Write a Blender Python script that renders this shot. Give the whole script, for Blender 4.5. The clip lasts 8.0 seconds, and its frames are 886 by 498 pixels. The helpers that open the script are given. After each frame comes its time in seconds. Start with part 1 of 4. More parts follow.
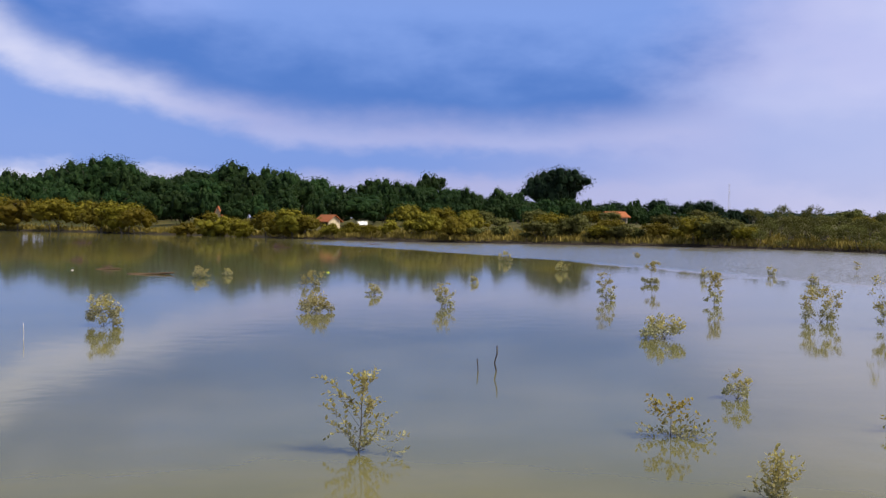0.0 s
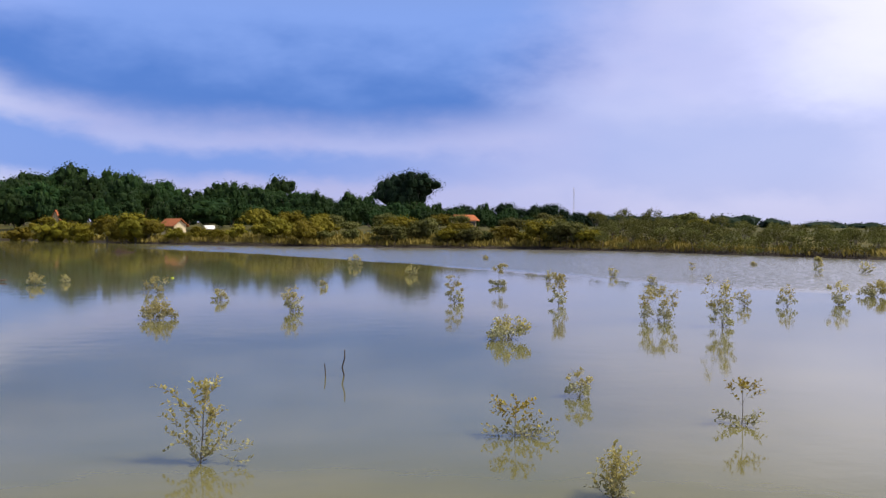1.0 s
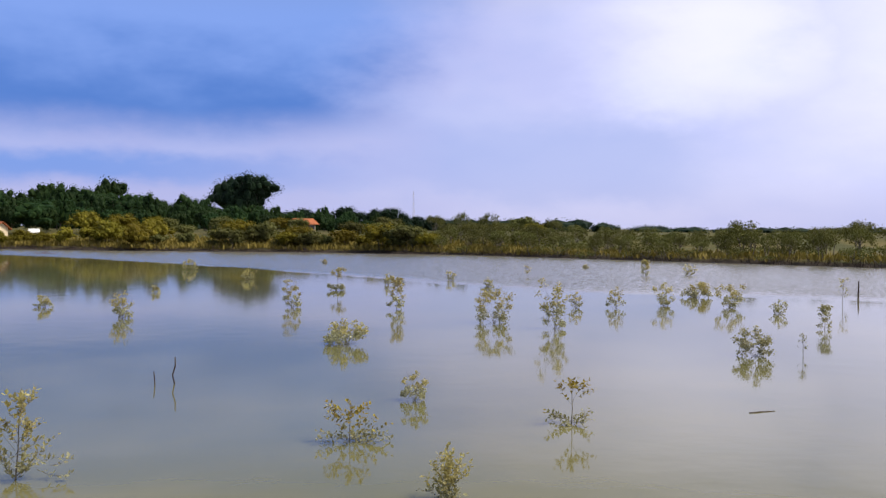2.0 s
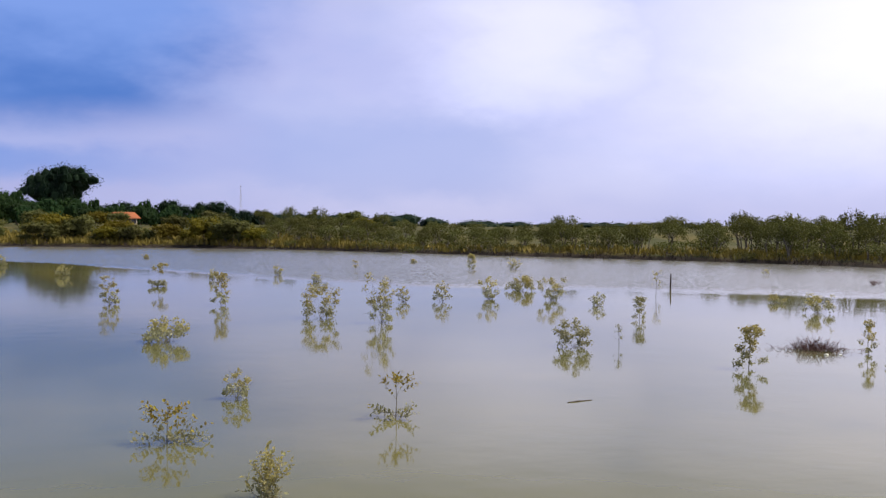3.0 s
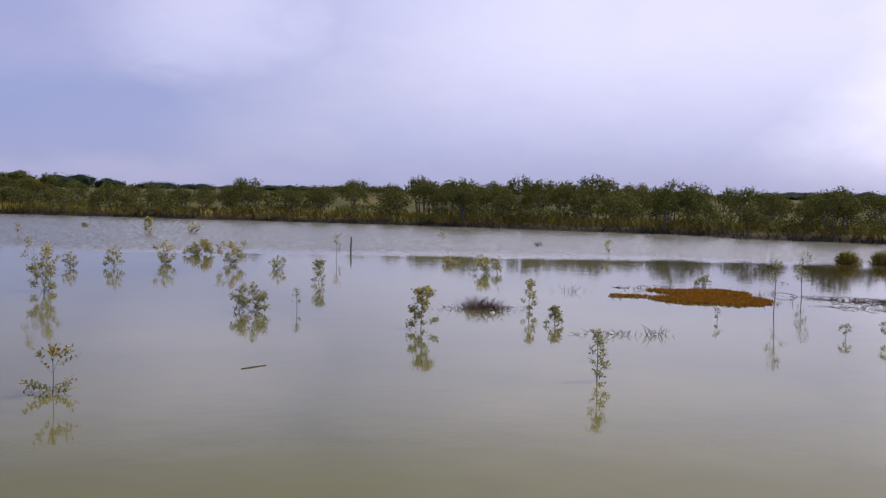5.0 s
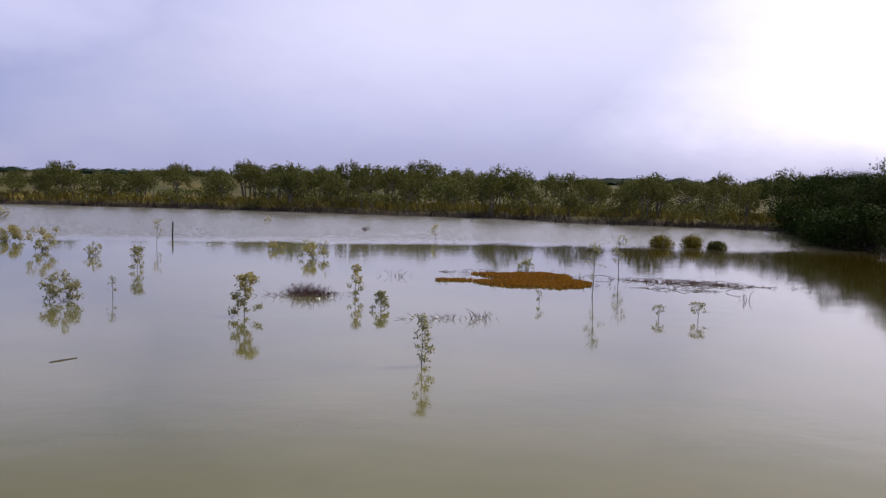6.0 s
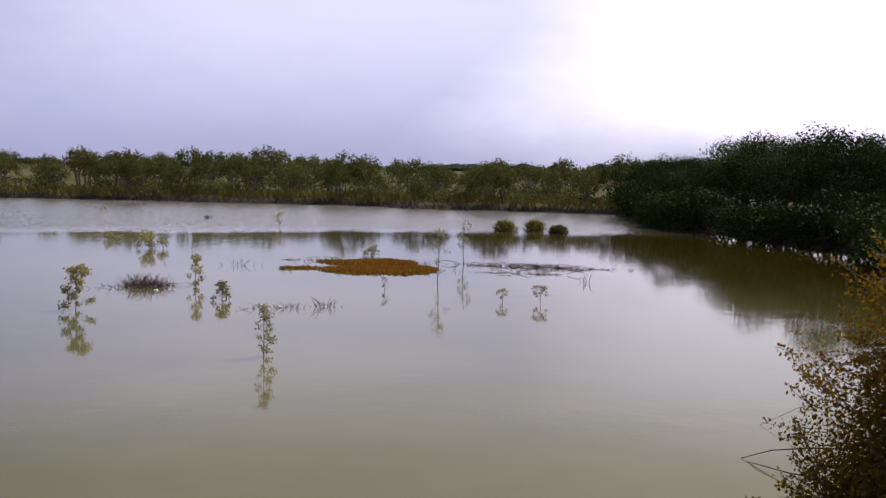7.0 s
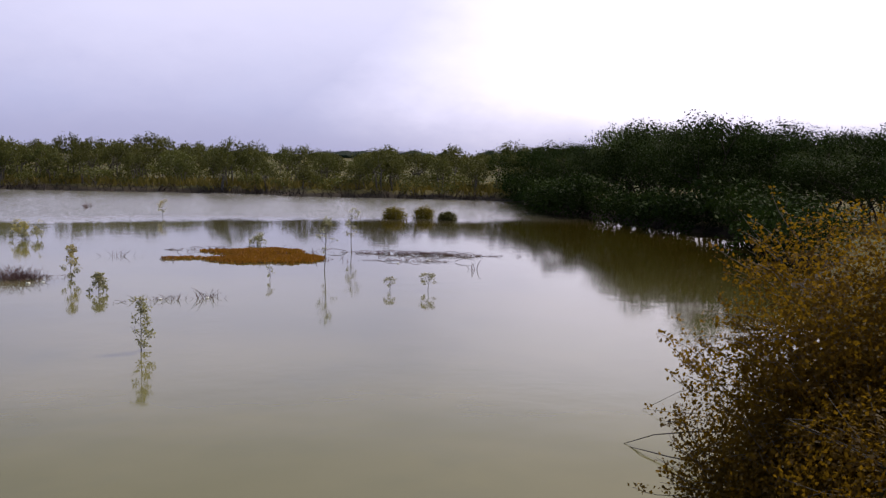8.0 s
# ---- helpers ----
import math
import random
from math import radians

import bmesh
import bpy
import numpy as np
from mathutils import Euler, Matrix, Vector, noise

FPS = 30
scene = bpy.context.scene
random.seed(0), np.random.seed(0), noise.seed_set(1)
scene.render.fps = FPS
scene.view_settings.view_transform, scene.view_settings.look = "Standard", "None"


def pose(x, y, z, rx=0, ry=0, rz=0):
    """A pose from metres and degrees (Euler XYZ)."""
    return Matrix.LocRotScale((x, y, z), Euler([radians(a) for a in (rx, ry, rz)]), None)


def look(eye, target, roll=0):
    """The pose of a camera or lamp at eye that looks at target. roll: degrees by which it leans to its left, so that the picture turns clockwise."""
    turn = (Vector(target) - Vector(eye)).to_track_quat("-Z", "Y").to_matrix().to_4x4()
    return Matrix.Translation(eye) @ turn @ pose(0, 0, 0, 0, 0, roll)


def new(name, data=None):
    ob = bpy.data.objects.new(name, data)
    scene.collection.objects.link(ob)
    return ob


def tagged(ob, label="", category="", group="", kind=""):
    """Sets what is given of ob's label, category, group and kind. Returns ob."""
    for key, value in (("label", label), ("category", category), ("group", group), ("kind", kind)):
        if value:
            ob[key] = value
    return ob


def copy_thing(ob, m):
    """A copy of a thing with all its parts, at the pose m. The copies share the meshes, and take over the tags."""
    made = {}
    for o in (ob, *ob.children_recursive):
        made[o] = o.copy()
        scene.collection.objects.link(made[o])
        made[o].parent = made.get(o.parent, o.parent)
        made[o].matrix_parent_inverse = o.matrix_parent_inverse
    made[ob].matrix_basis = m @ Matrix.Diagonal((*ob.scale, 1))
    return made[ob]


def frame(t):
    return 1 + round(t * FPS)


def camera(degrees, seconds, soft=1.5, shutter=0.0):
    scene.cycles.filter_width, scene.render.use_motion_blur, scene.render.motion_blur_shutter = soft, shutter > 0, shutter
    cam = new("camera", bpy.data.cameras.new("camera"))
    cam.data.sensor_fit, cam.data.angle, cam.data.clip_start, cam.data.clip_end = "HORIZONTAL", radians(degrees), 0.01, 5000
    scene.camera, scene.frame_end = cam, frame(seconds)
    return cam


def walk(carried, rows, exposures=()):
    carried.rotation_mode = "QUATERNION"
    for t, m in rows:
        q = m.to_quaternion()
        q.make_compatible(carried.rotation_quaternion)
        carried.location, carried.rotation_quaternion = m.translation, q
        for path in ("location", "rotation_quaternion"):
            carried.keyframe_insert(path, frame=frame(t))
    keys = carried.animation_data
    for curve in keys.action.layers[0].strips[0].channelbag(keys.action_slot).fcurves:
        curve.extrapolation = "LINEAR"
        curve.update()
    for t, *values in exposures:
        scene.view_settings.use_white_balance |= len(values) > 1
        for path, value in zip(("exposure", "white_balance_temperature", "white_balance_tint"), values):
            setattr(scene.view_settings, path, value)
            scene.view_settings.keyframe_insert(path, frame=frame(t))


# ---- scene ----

# ---- camera: a slow turn to the right while shuffling a step and a half along the bank ----
cam = camera(46.15, 8.0, soft=1.35)
ROWS = [
    (0.0, 0.000, 0.000, 3.0, 0.00, -1.66, 0.43),
    (0.5, 0.044, 0.027, 3.0, 3.60, -1.59, 0.41),
    (1.0, 0.084, 0.054, 3.0, 8.19, -1.42, 0.25),
    (1.5, 0.131, 0.081, 3.0, 12.43, -1.25, 0.30),
    (3.0, 0.293, 0.164, 3.0, 26.35, -1.40, 0.47),
    (3.5, 0.361, 0.190, 3.0, 30.49, -1.76, 0.61),
    (4.0, 0.434, 0.215, 3.0, 34.60, -2.24, 0.75),
    (4.5, 0.512, 0.241, 3.0, 38.97, -2.77, 0.85),
    (6.0, 0.775, 0.319, 3.0, 53.01, -3.88, 1.24),
    (6.5, 0.876, 0.342, 3.0, 57.45, -4.17, 1.17),
    (7.0, 0.986, 0.360, 3.0, 61.41, -4.48, 0.97),
    (7.5, 1.105, 0.372, 3.0, 64.82, -4.80, 0.94),
    (8.0, 1.231, 0.377, 3.0, 67.43, -5.09, 0.91),
]
EXPOSURES = [(0.0, 0.0, 6650, 11), (1.5, 0.12, 6600, 12), (3.0, 0.0, 6500, 13), (3.5, -0.05, 6500, 13), (4.5, -0.34, 6400, 15), (6.0, -0.42, 6400, 16), (8.0, -0.42, 6500, 16)]
walk(cam, [(t, pose(x, y, z, 90 + pitch, 0, -yaw) @ pose(0, 0, 0, 0, 0, roll)) for t, x, y, z, yaw, pitch, roll in ROWS], EXPOSURES)

# ---- node helpers ----
def socket(tree, value, slot):
    if isinstance(value, (int, float)):
        slot.default_value = value
    elif isinstance(value, (tuple, list)):
        slot.default_value = (*value, 1.0) if len(slot.default_value) == 4 and len(value) == 3 else value
    else:
        tree.links.new(value, slot)


def calc(tree, op, a, b=0.0, c=0.0):
    n = tree.nodes.new("ShaderNodeMath")
    n.operation = op
    for i, v in enumerate((a, b, c)):
        socket(tree, v, n.inputs[i])
    return n.outputs[0]


def smooth(tree, v, lo, hi):
    n = tree.nodes.new("ShaderNodeMapRange")
    n.interpolation_type = "SMOOTHSTEP"
    socket(tree, v, n.inputs["Value"])
    flip = lo > hi
    n.inputs["From Min"].default_value, n.inputs["From Max"].default_value = min(lo, hi), max(lo, hi)
    n.inputs["To Min"].default_value, n.inputs["To Max"].default_value = (1.0, 0.0) if flip else (0.0, 1.0)
    return n.outputs["Result"]


def blend(tree, fac, a, b):
    n = tree.nodes.new("ShaderNodeMix")
    n.data_type = "RGBA"
    socket(tree, fac, n.inputs["Factor"])
    socket(tree, a, n.inputs[6])
    socket(tree, b, n.inputs[7])
    return n.outputs[2]


def noisy(tree, coords, scale, detail=3.0, rough=0.5, stretch=None):
    if stretch:
        m = tree.nodes.new("ShaderNodeMapping")
        m.inputs["Scale"].default_value = stretch
        tree.links.new(coords, m.inputs["Vector"])
        coords = m.outputs[0]
    n = tree.nodes.new("ShaderNodeTexNoise")
    n.inputs["Scale"].default_value, n.inputs["Detail"].default_value, n.inputs["Roughness"].default_value = scale, detail, rough
    tree.links.new(coords, n.inputs["Vector"])
    return n.outputs["Fac"]


# ---- sky and sun: broken cloud, bright towards the hidden sun ----
SUN_AZ, SUN_EL = 112.0, 52.0
world = bpy.data.worlds.new("sky")
scene.world = world
world.use_nodes = True
wt = world.node_tree
wt.nodes.clear()
coord = wt.nodes.new("ShaderNodeTexCoord").outputs["Generated"]
sep = wt.nodes.new("ShaderNodeSeparateXYZ")
wt.links.new(coord, sep.inputs[0])
DX, DY, DZ = sep.outputs
sky = wt.nodes.new("ShaderNodeTexSky")
sky.sky_type, sky.sun_disc = "NISHITA", False
sky.sun_elevation, sky.sun_rotation = radians(SUN_EL), radians(SUN_AZ)
clear = wt.nodes.new("ShaderNodeVectorMath")
clear.operation = "SCALE"
clear.inputs["Scale"].default_value = 0.10
wt.links.new(sky.outputs[0], clear.inputs[0])
# directions in degrees, ruffled by two scales of noise
n1 = noisy(wt, coord, 9.0, 4.0, 0.55, (1, 1, 2.2))
n2 = noisy(wt, coord, 26.0, 4.0, 0.6, (1, 1, 2.0))
n3 = noisy(wt, coord, 3.5, 3.0, 0.5, (1, 1, 2.5))
ruffle = calc(wt, "ADD", calc(wt, "MULTIPLY", calc(wt, "SUBTRACT", n1, 0.5), 3.0), calc(wt, "MULTIPLY", calc(wt, "SUBTRACT", n2, 0.5), 1.0))
AZ = calc(wt, "MULTIPLY", calc(wt, "ARCTAN2", DX, DY), 57.2958)
EL = calc(wt, "MULTIPLY", calc(wt, "ARCSINE", DZ), 57.2958)
ELR = calc(wt, "ADD", EL, ruffle)
AZR = calc(wt, "ADD", AZ, calc(wt, "MULTIPLY", ruffle, 2.0))
# high thin cloud: pale lavender, whiter to the right
veil = blend(wt, smooth(wt, AZR, -22, -9), (0.68, 0.71, 0.98), (0.40, 0.44, 0.82))
veil = blend(wt, smooth(wt, AZR, 2, 32), veil, (0.59, 0.63, 1.0))
veil = blend(wt, calc(wt, "MULTIPLY", smooth(wt, n1, 0.42, 0.68), 0.45), veil, (0.42, 0.50, 0.90))
veil = blend(wt, calc(wt, "MULTIPLY", calc(wt, "MULTIPLY", smooth(wt, n3, 0.45, 0.7), smooth(wt, AZ, 4, 22)), 0.5), veil, (0.70, 0.72, 1.0))
# glare where the sun stands behind the cloud
patch = calc(wt, "MULTIPLY", calc(wt, "MULTIPLY", smooth(wt, AZR, 28, 52), smooth(wt, ELR, -1.0, 9.0)), 0.42)
spot = calc(wt, "MULTIPLY", calc(wt, "MULTIPLY", smooth(wt, AZR, 22, 31), smooth(wt, AZR, 42, 33)), calc(wt, "MULTIPLY", smooth(wt, ELR, 4.5, 8.5), 0.24))
glare = calc(wt, "MAXIMUM", calc(wt, "MAXIMUM", patch, spot), calc(wt, "MULTIPLY", smooth(wt, AZR, 53, 80), smooth(wt, ELR, -2.0, 4.0)))
glare = calc(wt, "MULTIPLY", glare, smooth(wt, AZ, 175, 110))
glare = calc(wt, "MULTIPLY", glare, smooth(wt, EL, 60, 22))
veil = blend(wt, glare, veil, (1.95, 1.88, 2.15))
# the great slate-blue cloud with its sloping, paler lower rim
low = calc(wt, "MAXIMUM", calc(wt, "SUBTRACT", -3.0, AZ), 0.0)
rim = calc(wt, "ADD", 5.0, calc(wt, "MULTIPLY", calc(wt, "MULTIPLY", low, low), 0.012))
above = calc(wt, "SUBTRACT", calc(wt, "ADD", EL, calc(wt, "MULTIPLY", ruffle, 0.55)), rim)
lean_az = calc(wt, "SUBTRACT", AZR, calc(wt, "MULTIPLY", calc(wt, "SUBTRACT", EL, 5.0), 0.55))
mass = calc(wt, "MULTIPLY", smooth(wt, above, -0.9, 1.6), smooth(wt, lean_az, 17, 7))
mass = calc(wt, "MULTIPLY", mass, smooth(wt, EL, 45, 20))
inside = blend(wt, smooth(wt, calc(wt, "ADD", above, calc(wt, "MULTIPLY", calc(wt, "SUBTRACT", n1, 0.5), 5.0)), 0.9, 6.5), (0.055, 0.180, 0.62), blend(wt, smooth(wt, AZ, -9, -19), (0.21, 0.36, 0.86), (0.34, 0.46, 0.95)))
veil = blend(wt, mass, veil, inside)
# a second, softer blue bank below the rim
under = calc(wt, "MULTIPLY", smooth(wt, ELR, 1.6, 2.9), smooth(wt, calc(wt, "SUBTRACT", ELR, calc(wt, "MULTIPLY", rim, 0.79)), 0.8, -0.6))
under = calc(wt, "MULTIPLY", under, smooth(wt, AZR, 20, -4))
veil = blend(wt, calc(wt, "MULTIPLY", under, 0.92), veil, (0.15, 0.30, 0.80))
# a blue-grey bank low down right of the great cloud
drift_bank = calc(wt, "MULTIPLY", calc(wt, "MULTIPLY", smooth(wt, AZR, 12, 18), smooth(wt, AZR, 34, 27)), calc(wt, "MULTIPLY", smooth(wt, ELR, 0.5, 2.0), smooth(wt, ELR, 7.0, 4.5)))
veil = blend(wt, calc(wt, "MULTIPLY", drift_bank, 0.5), veil, (0.30, 0.41, 0.84))
# pale haze along the horizon
veil = blend(wt, calc(wt, "MULTIPLY", smooth(wt, EL, 3.2, 0.2), 0.45), veil, (0.55, 0.57, 0.85))
# unseen cloud overhead, dark grey to the left and bright to the right
# the AZ -50 to -110 term is brightness added behind the camera to light fronts
over = calc(wt, "MAXIMUM", calc(wt, "MULTIPLY", smooth(wt, AZ, -50, -110), 0.35), smooth(wt, calc(wt, "ADD", AZR, calc(wt, "MULTIPLY", calc(wt, "SUBTRACT", n3, 0.5), 40.0)), 18, 70))
veil = blend(wt, calc(wt, "MULTIPLY", smooth(wt, EL, 11, 17), 0.85), veil, blend(wt, over, (0.20, 0.25, 0.31), (0.98, 0.95, 0.98)))
# clear sky shows weakly through the cloud
total = blend(wt, 0.86, clear.outputs[0], veil)
back = wt.nodes.new("ShaderNodeBackground")
back.inputs["Strength"].default_value = 1.0
wt.links.new(total, back.inputs["Color"])
wt.links.new(back.outputs[0], wt.nodes.new("ShaderNodeOutputWorld").inputs["Surface"])

sun = new("sun", bpy.data.lights.new("sun", "SUN"))
sun.data.energy, sun.data.angle, sun.data.color = 4.4, radians(14.0), (1.0, 0.93, 0.80)
sun.matrix_world = look((100 * math.sin(radians(SUN_AZ)) * math.cos(radians(SUN_EL)), 100 * math.cos(radians(SUN_AZ)) * math.cos(radians(SUN_EL)), 100 * math.sin(radians(SUN_EL))), (0, 0, 0))


# ---- materials ----
def material(name):
    m = bpy.data.materials.new(name)
    m.use_nodes = True
    t = m.node_tree
    t.nodes.clear()
    out = t.nodes.new("ShaderNodeOutputMaterial")
    return m, t, out


def principled(t, color, rough, spec=0.3, bump=None, strength=0.3, distance=0.02):
    p = t.nodes.new("ShaderNodeBsdfPrincipled")
    socket(t, color, p.inputs["Base Color"])
    socket(t, rough, p.inputs["Roughness"])
    p.inputs["Specular IOR Level"].default_value = spec
    if bump is not None:
        b = t.nodes.new("ShaderNodeBump")
        b.inputs["Strength"].default_value, b.inputs["Distance"].default_value = strength, distance
        t.links.new(bump, b.inputs["Height"])
        t.links.new(b.outputs[0], p.inputs["Normal"])
    return p


def leaf_material(name, dark, mid, pale, through_color, amount=0.3, rough=0.6, spec=0.08, speck=0.35):
    m, t, out = material(name)
    g = t.nodes.new("ShaderNodeNewGeometry")
    o = t.nodes.new("ShaderNodeObjectInfo")
    pos = g.outputs["Position"]
    c = blend(t, calc(t, "ADD", 0.25, calc(t, "MULTIPLY", g.outputs["Random Per Island"], 0.75)), dark, mid)
    c = blend(t, calc(t, "MULTIPLY", smooth(t, g.outputs["Random Per Island"], 0.84, 1.0), speck), c, pale)
    c = blend(t, calc(t, "MULTIPLY", smooth(t, noisy(t, pos, 0.8, 3.0), 0.45, 0.68), 0.5), c, tuple((u + v) * 0.5 for u, v in zip(mid, pale)))
    c = blend(t, calc(t, "MULTIPLY", smooth(t, noisy(t, pos, 0.23, 2.0), 0.52, 0.66), 0.4), c, dark)
    hue = t.nodes.new("ShaderNodeHueSaturation")
    socket(t, calc(t, "ADD", 0.485, calc(t, "MULTIPLY", o.outputs["Random"], 0.03)), hue.inputs["Hue"])
    socket(t, calc(t, "ADD", 0.75, calc(t, "MULTIPLY", o.outputs["Random"], 0.5)), hue.inputs["Value"])
    t.links.new(c, hue.inputs["Color"])
    p = principled(t, hue.outputs[0], rough, spec)
    tr = t.nodes.new("ShaderNodeBsdfTranslucent")
    tr.inputs["Color"].default_value = (*through_color, 1)
    mix = t.nodes.new("ShaderNodeMixShader")
    mix.inputs[0].default_value = amount
    t.links.new(p.outputs[0], mix.inputs[1])
    t.links.new(tr.outputs[0], mix.inputs[2])
    t.links.new(mix.outputs[0], out.inputs[0])
    return m


def grain_material(name, a, b, scale, rough=0.85, stretch=(1, 1, 1), bump=0.4, distance=0.02, spec=0.2):
    m, t, out = material(name)
    pos = t.nodes.new("ShaderNodeTexCoord").outputs["Object"]
    f1 = noisy(t, pos, scale, 4.0, 0.6, stretch)
    f2 = noisy(t, pos, scale * 0.17, 3.0, 0.5)
    c = blend(t, smooth(t, f1, 0.32, 0.68), a, b)
    c = blend(t, calc(t, "MULTIPLY", smooth(t, f2, 0.45, 0.7), 0.5), c, tuple(v * 0.55 for v in a))
    t.links.new(principled(t, c, rough, spec, f1, bump, distance).outputs[0], out.inputs[0])
    return m


FOREST = leaf_material("forest_leaf", (0.009, 0.024, 0.009), (0.020, 0.046, 0.014), (0.060, 0.092, 0.022), (0.045, 0.085, 0.015), 0.3)
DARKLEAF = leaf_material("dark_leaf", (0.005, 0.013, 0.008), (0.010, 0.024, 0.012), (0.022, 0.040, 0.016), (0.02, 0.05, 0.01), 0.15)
OLIVE = leaf_material("olive_mangrove_leaf", (0.060, 0.058, 0.008), (0.165, 0.138, 0.015), (0.30, 0.24, 0.035), (0.20, 0.155, 0.013), 0.34)
GREYGREEN = leaf_material("grey_green_mangrove_leaf", (0.040, 0.045, 0.014), (0.118, 0.120, 0.036), (0.24, 0.235, 0.09), (0.12, 0.125, 0.025), 0.3)
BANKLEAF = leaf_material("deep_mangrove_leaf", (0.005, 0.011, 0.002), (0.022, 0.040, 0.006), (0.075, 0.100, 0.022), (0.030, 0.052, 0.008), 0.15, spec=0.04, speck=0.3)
PALEBANK = leaf_material("pale_mangrove_leaf", (0.018, 0.030, 0.010), (0.065, 0.090, 0.035), (0.20, 0.23, 0.12), (0.11, 0.15, 0.05), 0.3, spec=0.04, speck=0.5)
GOLDEN = leaf_material("golden_shrub_leaf", (0.048, 0.031, 0.003), (0.108, 0.067, 0.005), (0.22, 0.16, 0.035), (0.26, 0.150, 0.008), 0.5, 0.5, 0.10, 0.7)
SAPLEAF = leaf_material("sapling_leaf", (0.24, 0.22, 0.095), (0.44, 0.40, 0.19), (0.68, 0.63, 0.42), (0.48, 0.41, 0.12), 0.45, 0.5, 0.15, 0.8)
# grey leaf of some saplings, and painted shade on the low leaves of others
SAPDARK = leaf_material("grey_or_shaded_sapling_leaf", (0.19, 0.19, 0.11), (0.36, 0.35, 0.21), (0.56, 0.53, 0.38), (0.36, 0.34, 0.15), 0.42, 0.5, 0.15, 0.8)
YELLOWLEAF = leaf_material("yellowing_sapling_leaf", (0.15, 0.12, 0.02), (0.34, 0.26, 0.04), (0.55, 0.45, 0.14), (0.35, 0.26, 0.03), 0.3, 0.5, 0.15, 0.8)
RUST = leaf_material("rust_brown_mat", (0.20, 0.092, 0.010), (0.40, 0.195, 0.020), (0.42, 0.25, 0.04), (0.32, 0.155, 0.014), 0.35, 0.7, 0.2)
GRASS = leaf_material("dry_grass", (0.12, 0.095, 0.020), (0.25, 0.185, 0.040), (0.36, 0.27, 0.08), (0.2, 0.16, 0.03), 0.2, 0.7, 0.2)
BARK = grain_material("mangrove_bark", (0.20, 0.18, 0.15), (0.09, 0.075, 0.06), 14.0, 0.9, (1, 1, 0.25))
DARKBARK = grain_material("wet_dark_wood", (0.030, 0.022, 0.018), (0.075, 0.055, 0.045), 20.0, 0.8, (1, 1, 0.2))
TWIG = grain_material("dead_twig", (0.15, 0.08, 0.075), (0.055, 0.03, 0.032), 25.0, 0.9)
LOGWOOD = grain_material("weathered_log", (0.13, 0.085, 0.055), (0.06, 0.038, 0.026), 9.0, 0.85, (0.2, 1, 1))
CREAM = grain_material("cream_render", (0.72, 0.62, 0.44), (0.60, 0.50, 0.34), 2.0, 0.9)
TILE = grain_material("orange_roof_tile", (0.38, 0.13, 0.05), (0.28, 0.09, 0.04), 4.0, 0.8)
WHITE = grain_material("white_paint", (0.82, 0.82, 0.80), (0.70, 0.70, 0.68), 3.0, 0.6)
GLASSDARK = grain_material("dark_window", (0.02, 0.022, 0.025), (0.03, 0.03, 0.035), 3.0, 0.15, spec=0.5)
STEEL = grain_material("galvanised_steel", (0.62, 0.60, 0.62), (0.52, 0.50, 0.52), 3.0, 0.5)
FOAM = grain_material("pale_floating_litter", (0.78, 0.76, 0.72), (0.60, 0.57, 0.52), 8.0, 0.7)
LIME = grain_material("yellow_green_float", (0.55, 0.68, 0.05), (0.42, 0.52, 0.04), 8.0, 0.5)

# land: mud at the water's edge, rough grass and leaf litter behind it
MUDLAND, t, out = material("mud_and_grass")
pos = t.nodes.new("ShaderNodeNewGeometry").outputs["Position"]
z = t.nodes.new("ShaderNodeSeparateXYZ")
t.links.new(pos, z.inputs[0])
grassy = blend(t, smooth(t, noisy(t, pos, 0.12, 4.0), 0.4, 0.62), (0.050, 0.052, 0.014), (0.115, 0.090, 0.026))
grassy = blend(t, calc(t, "MULTIPLY", smooth(t, noisy(t, pos, 2.2, 4.0), 0.35, 0.7), 0.6), grassy, (0.05, 0.055, 0.014))
muddy = blend(t, smooth(t, noisy(t, pos, 1.6, 5.0), 0.35, 0.65), (0.016, 0.013, 0.010), (0.045, 0.033, 0.025))
high = calc(t, "ADD", z.outputs[2], calc(t, "MULTIPLY", calc(t, "SUBTRACT", noisy(t, pos, 0.8, 4.0), 0.5), 0.5))
c = blend(t, smooth(t, high, 0.16, 0.42), muddy, grassy)
t.links.new(principled(t, c, 0.9, 0.2, noisy(t, pos, 5.0, 4.0), 0.8, 0.06).outputs[0], out.inputs[0])

# turbid, almost still water: glassy on this side, ruffled by wind beyond a line across the lagoon
WATER, t, out = material("turbid_lagoon_water")
pos = t.nodes.new("ShaderNodeNewGeometry").outputs["Position"]
p3 = t.nodes.new("ShaderNodeSeparateXYZ")
t.links.new(pos, p3.inputs[0])
silt = blend(t, smooth(t, noisy(t, pos, 0.16, 4.0, 0.55, (1, 1, 1)), 0.35, 0.68), (0.102, 0.102, 0.040), (0.148, 0.138, 0.056))
silt = blend(t, calc(t, "MULTIPLY", smooth(t, noisy(t, pos, 0.9, 4.0), 0.5, 0.75), 0.35), silt, (0.080, 0.086, 0.040))
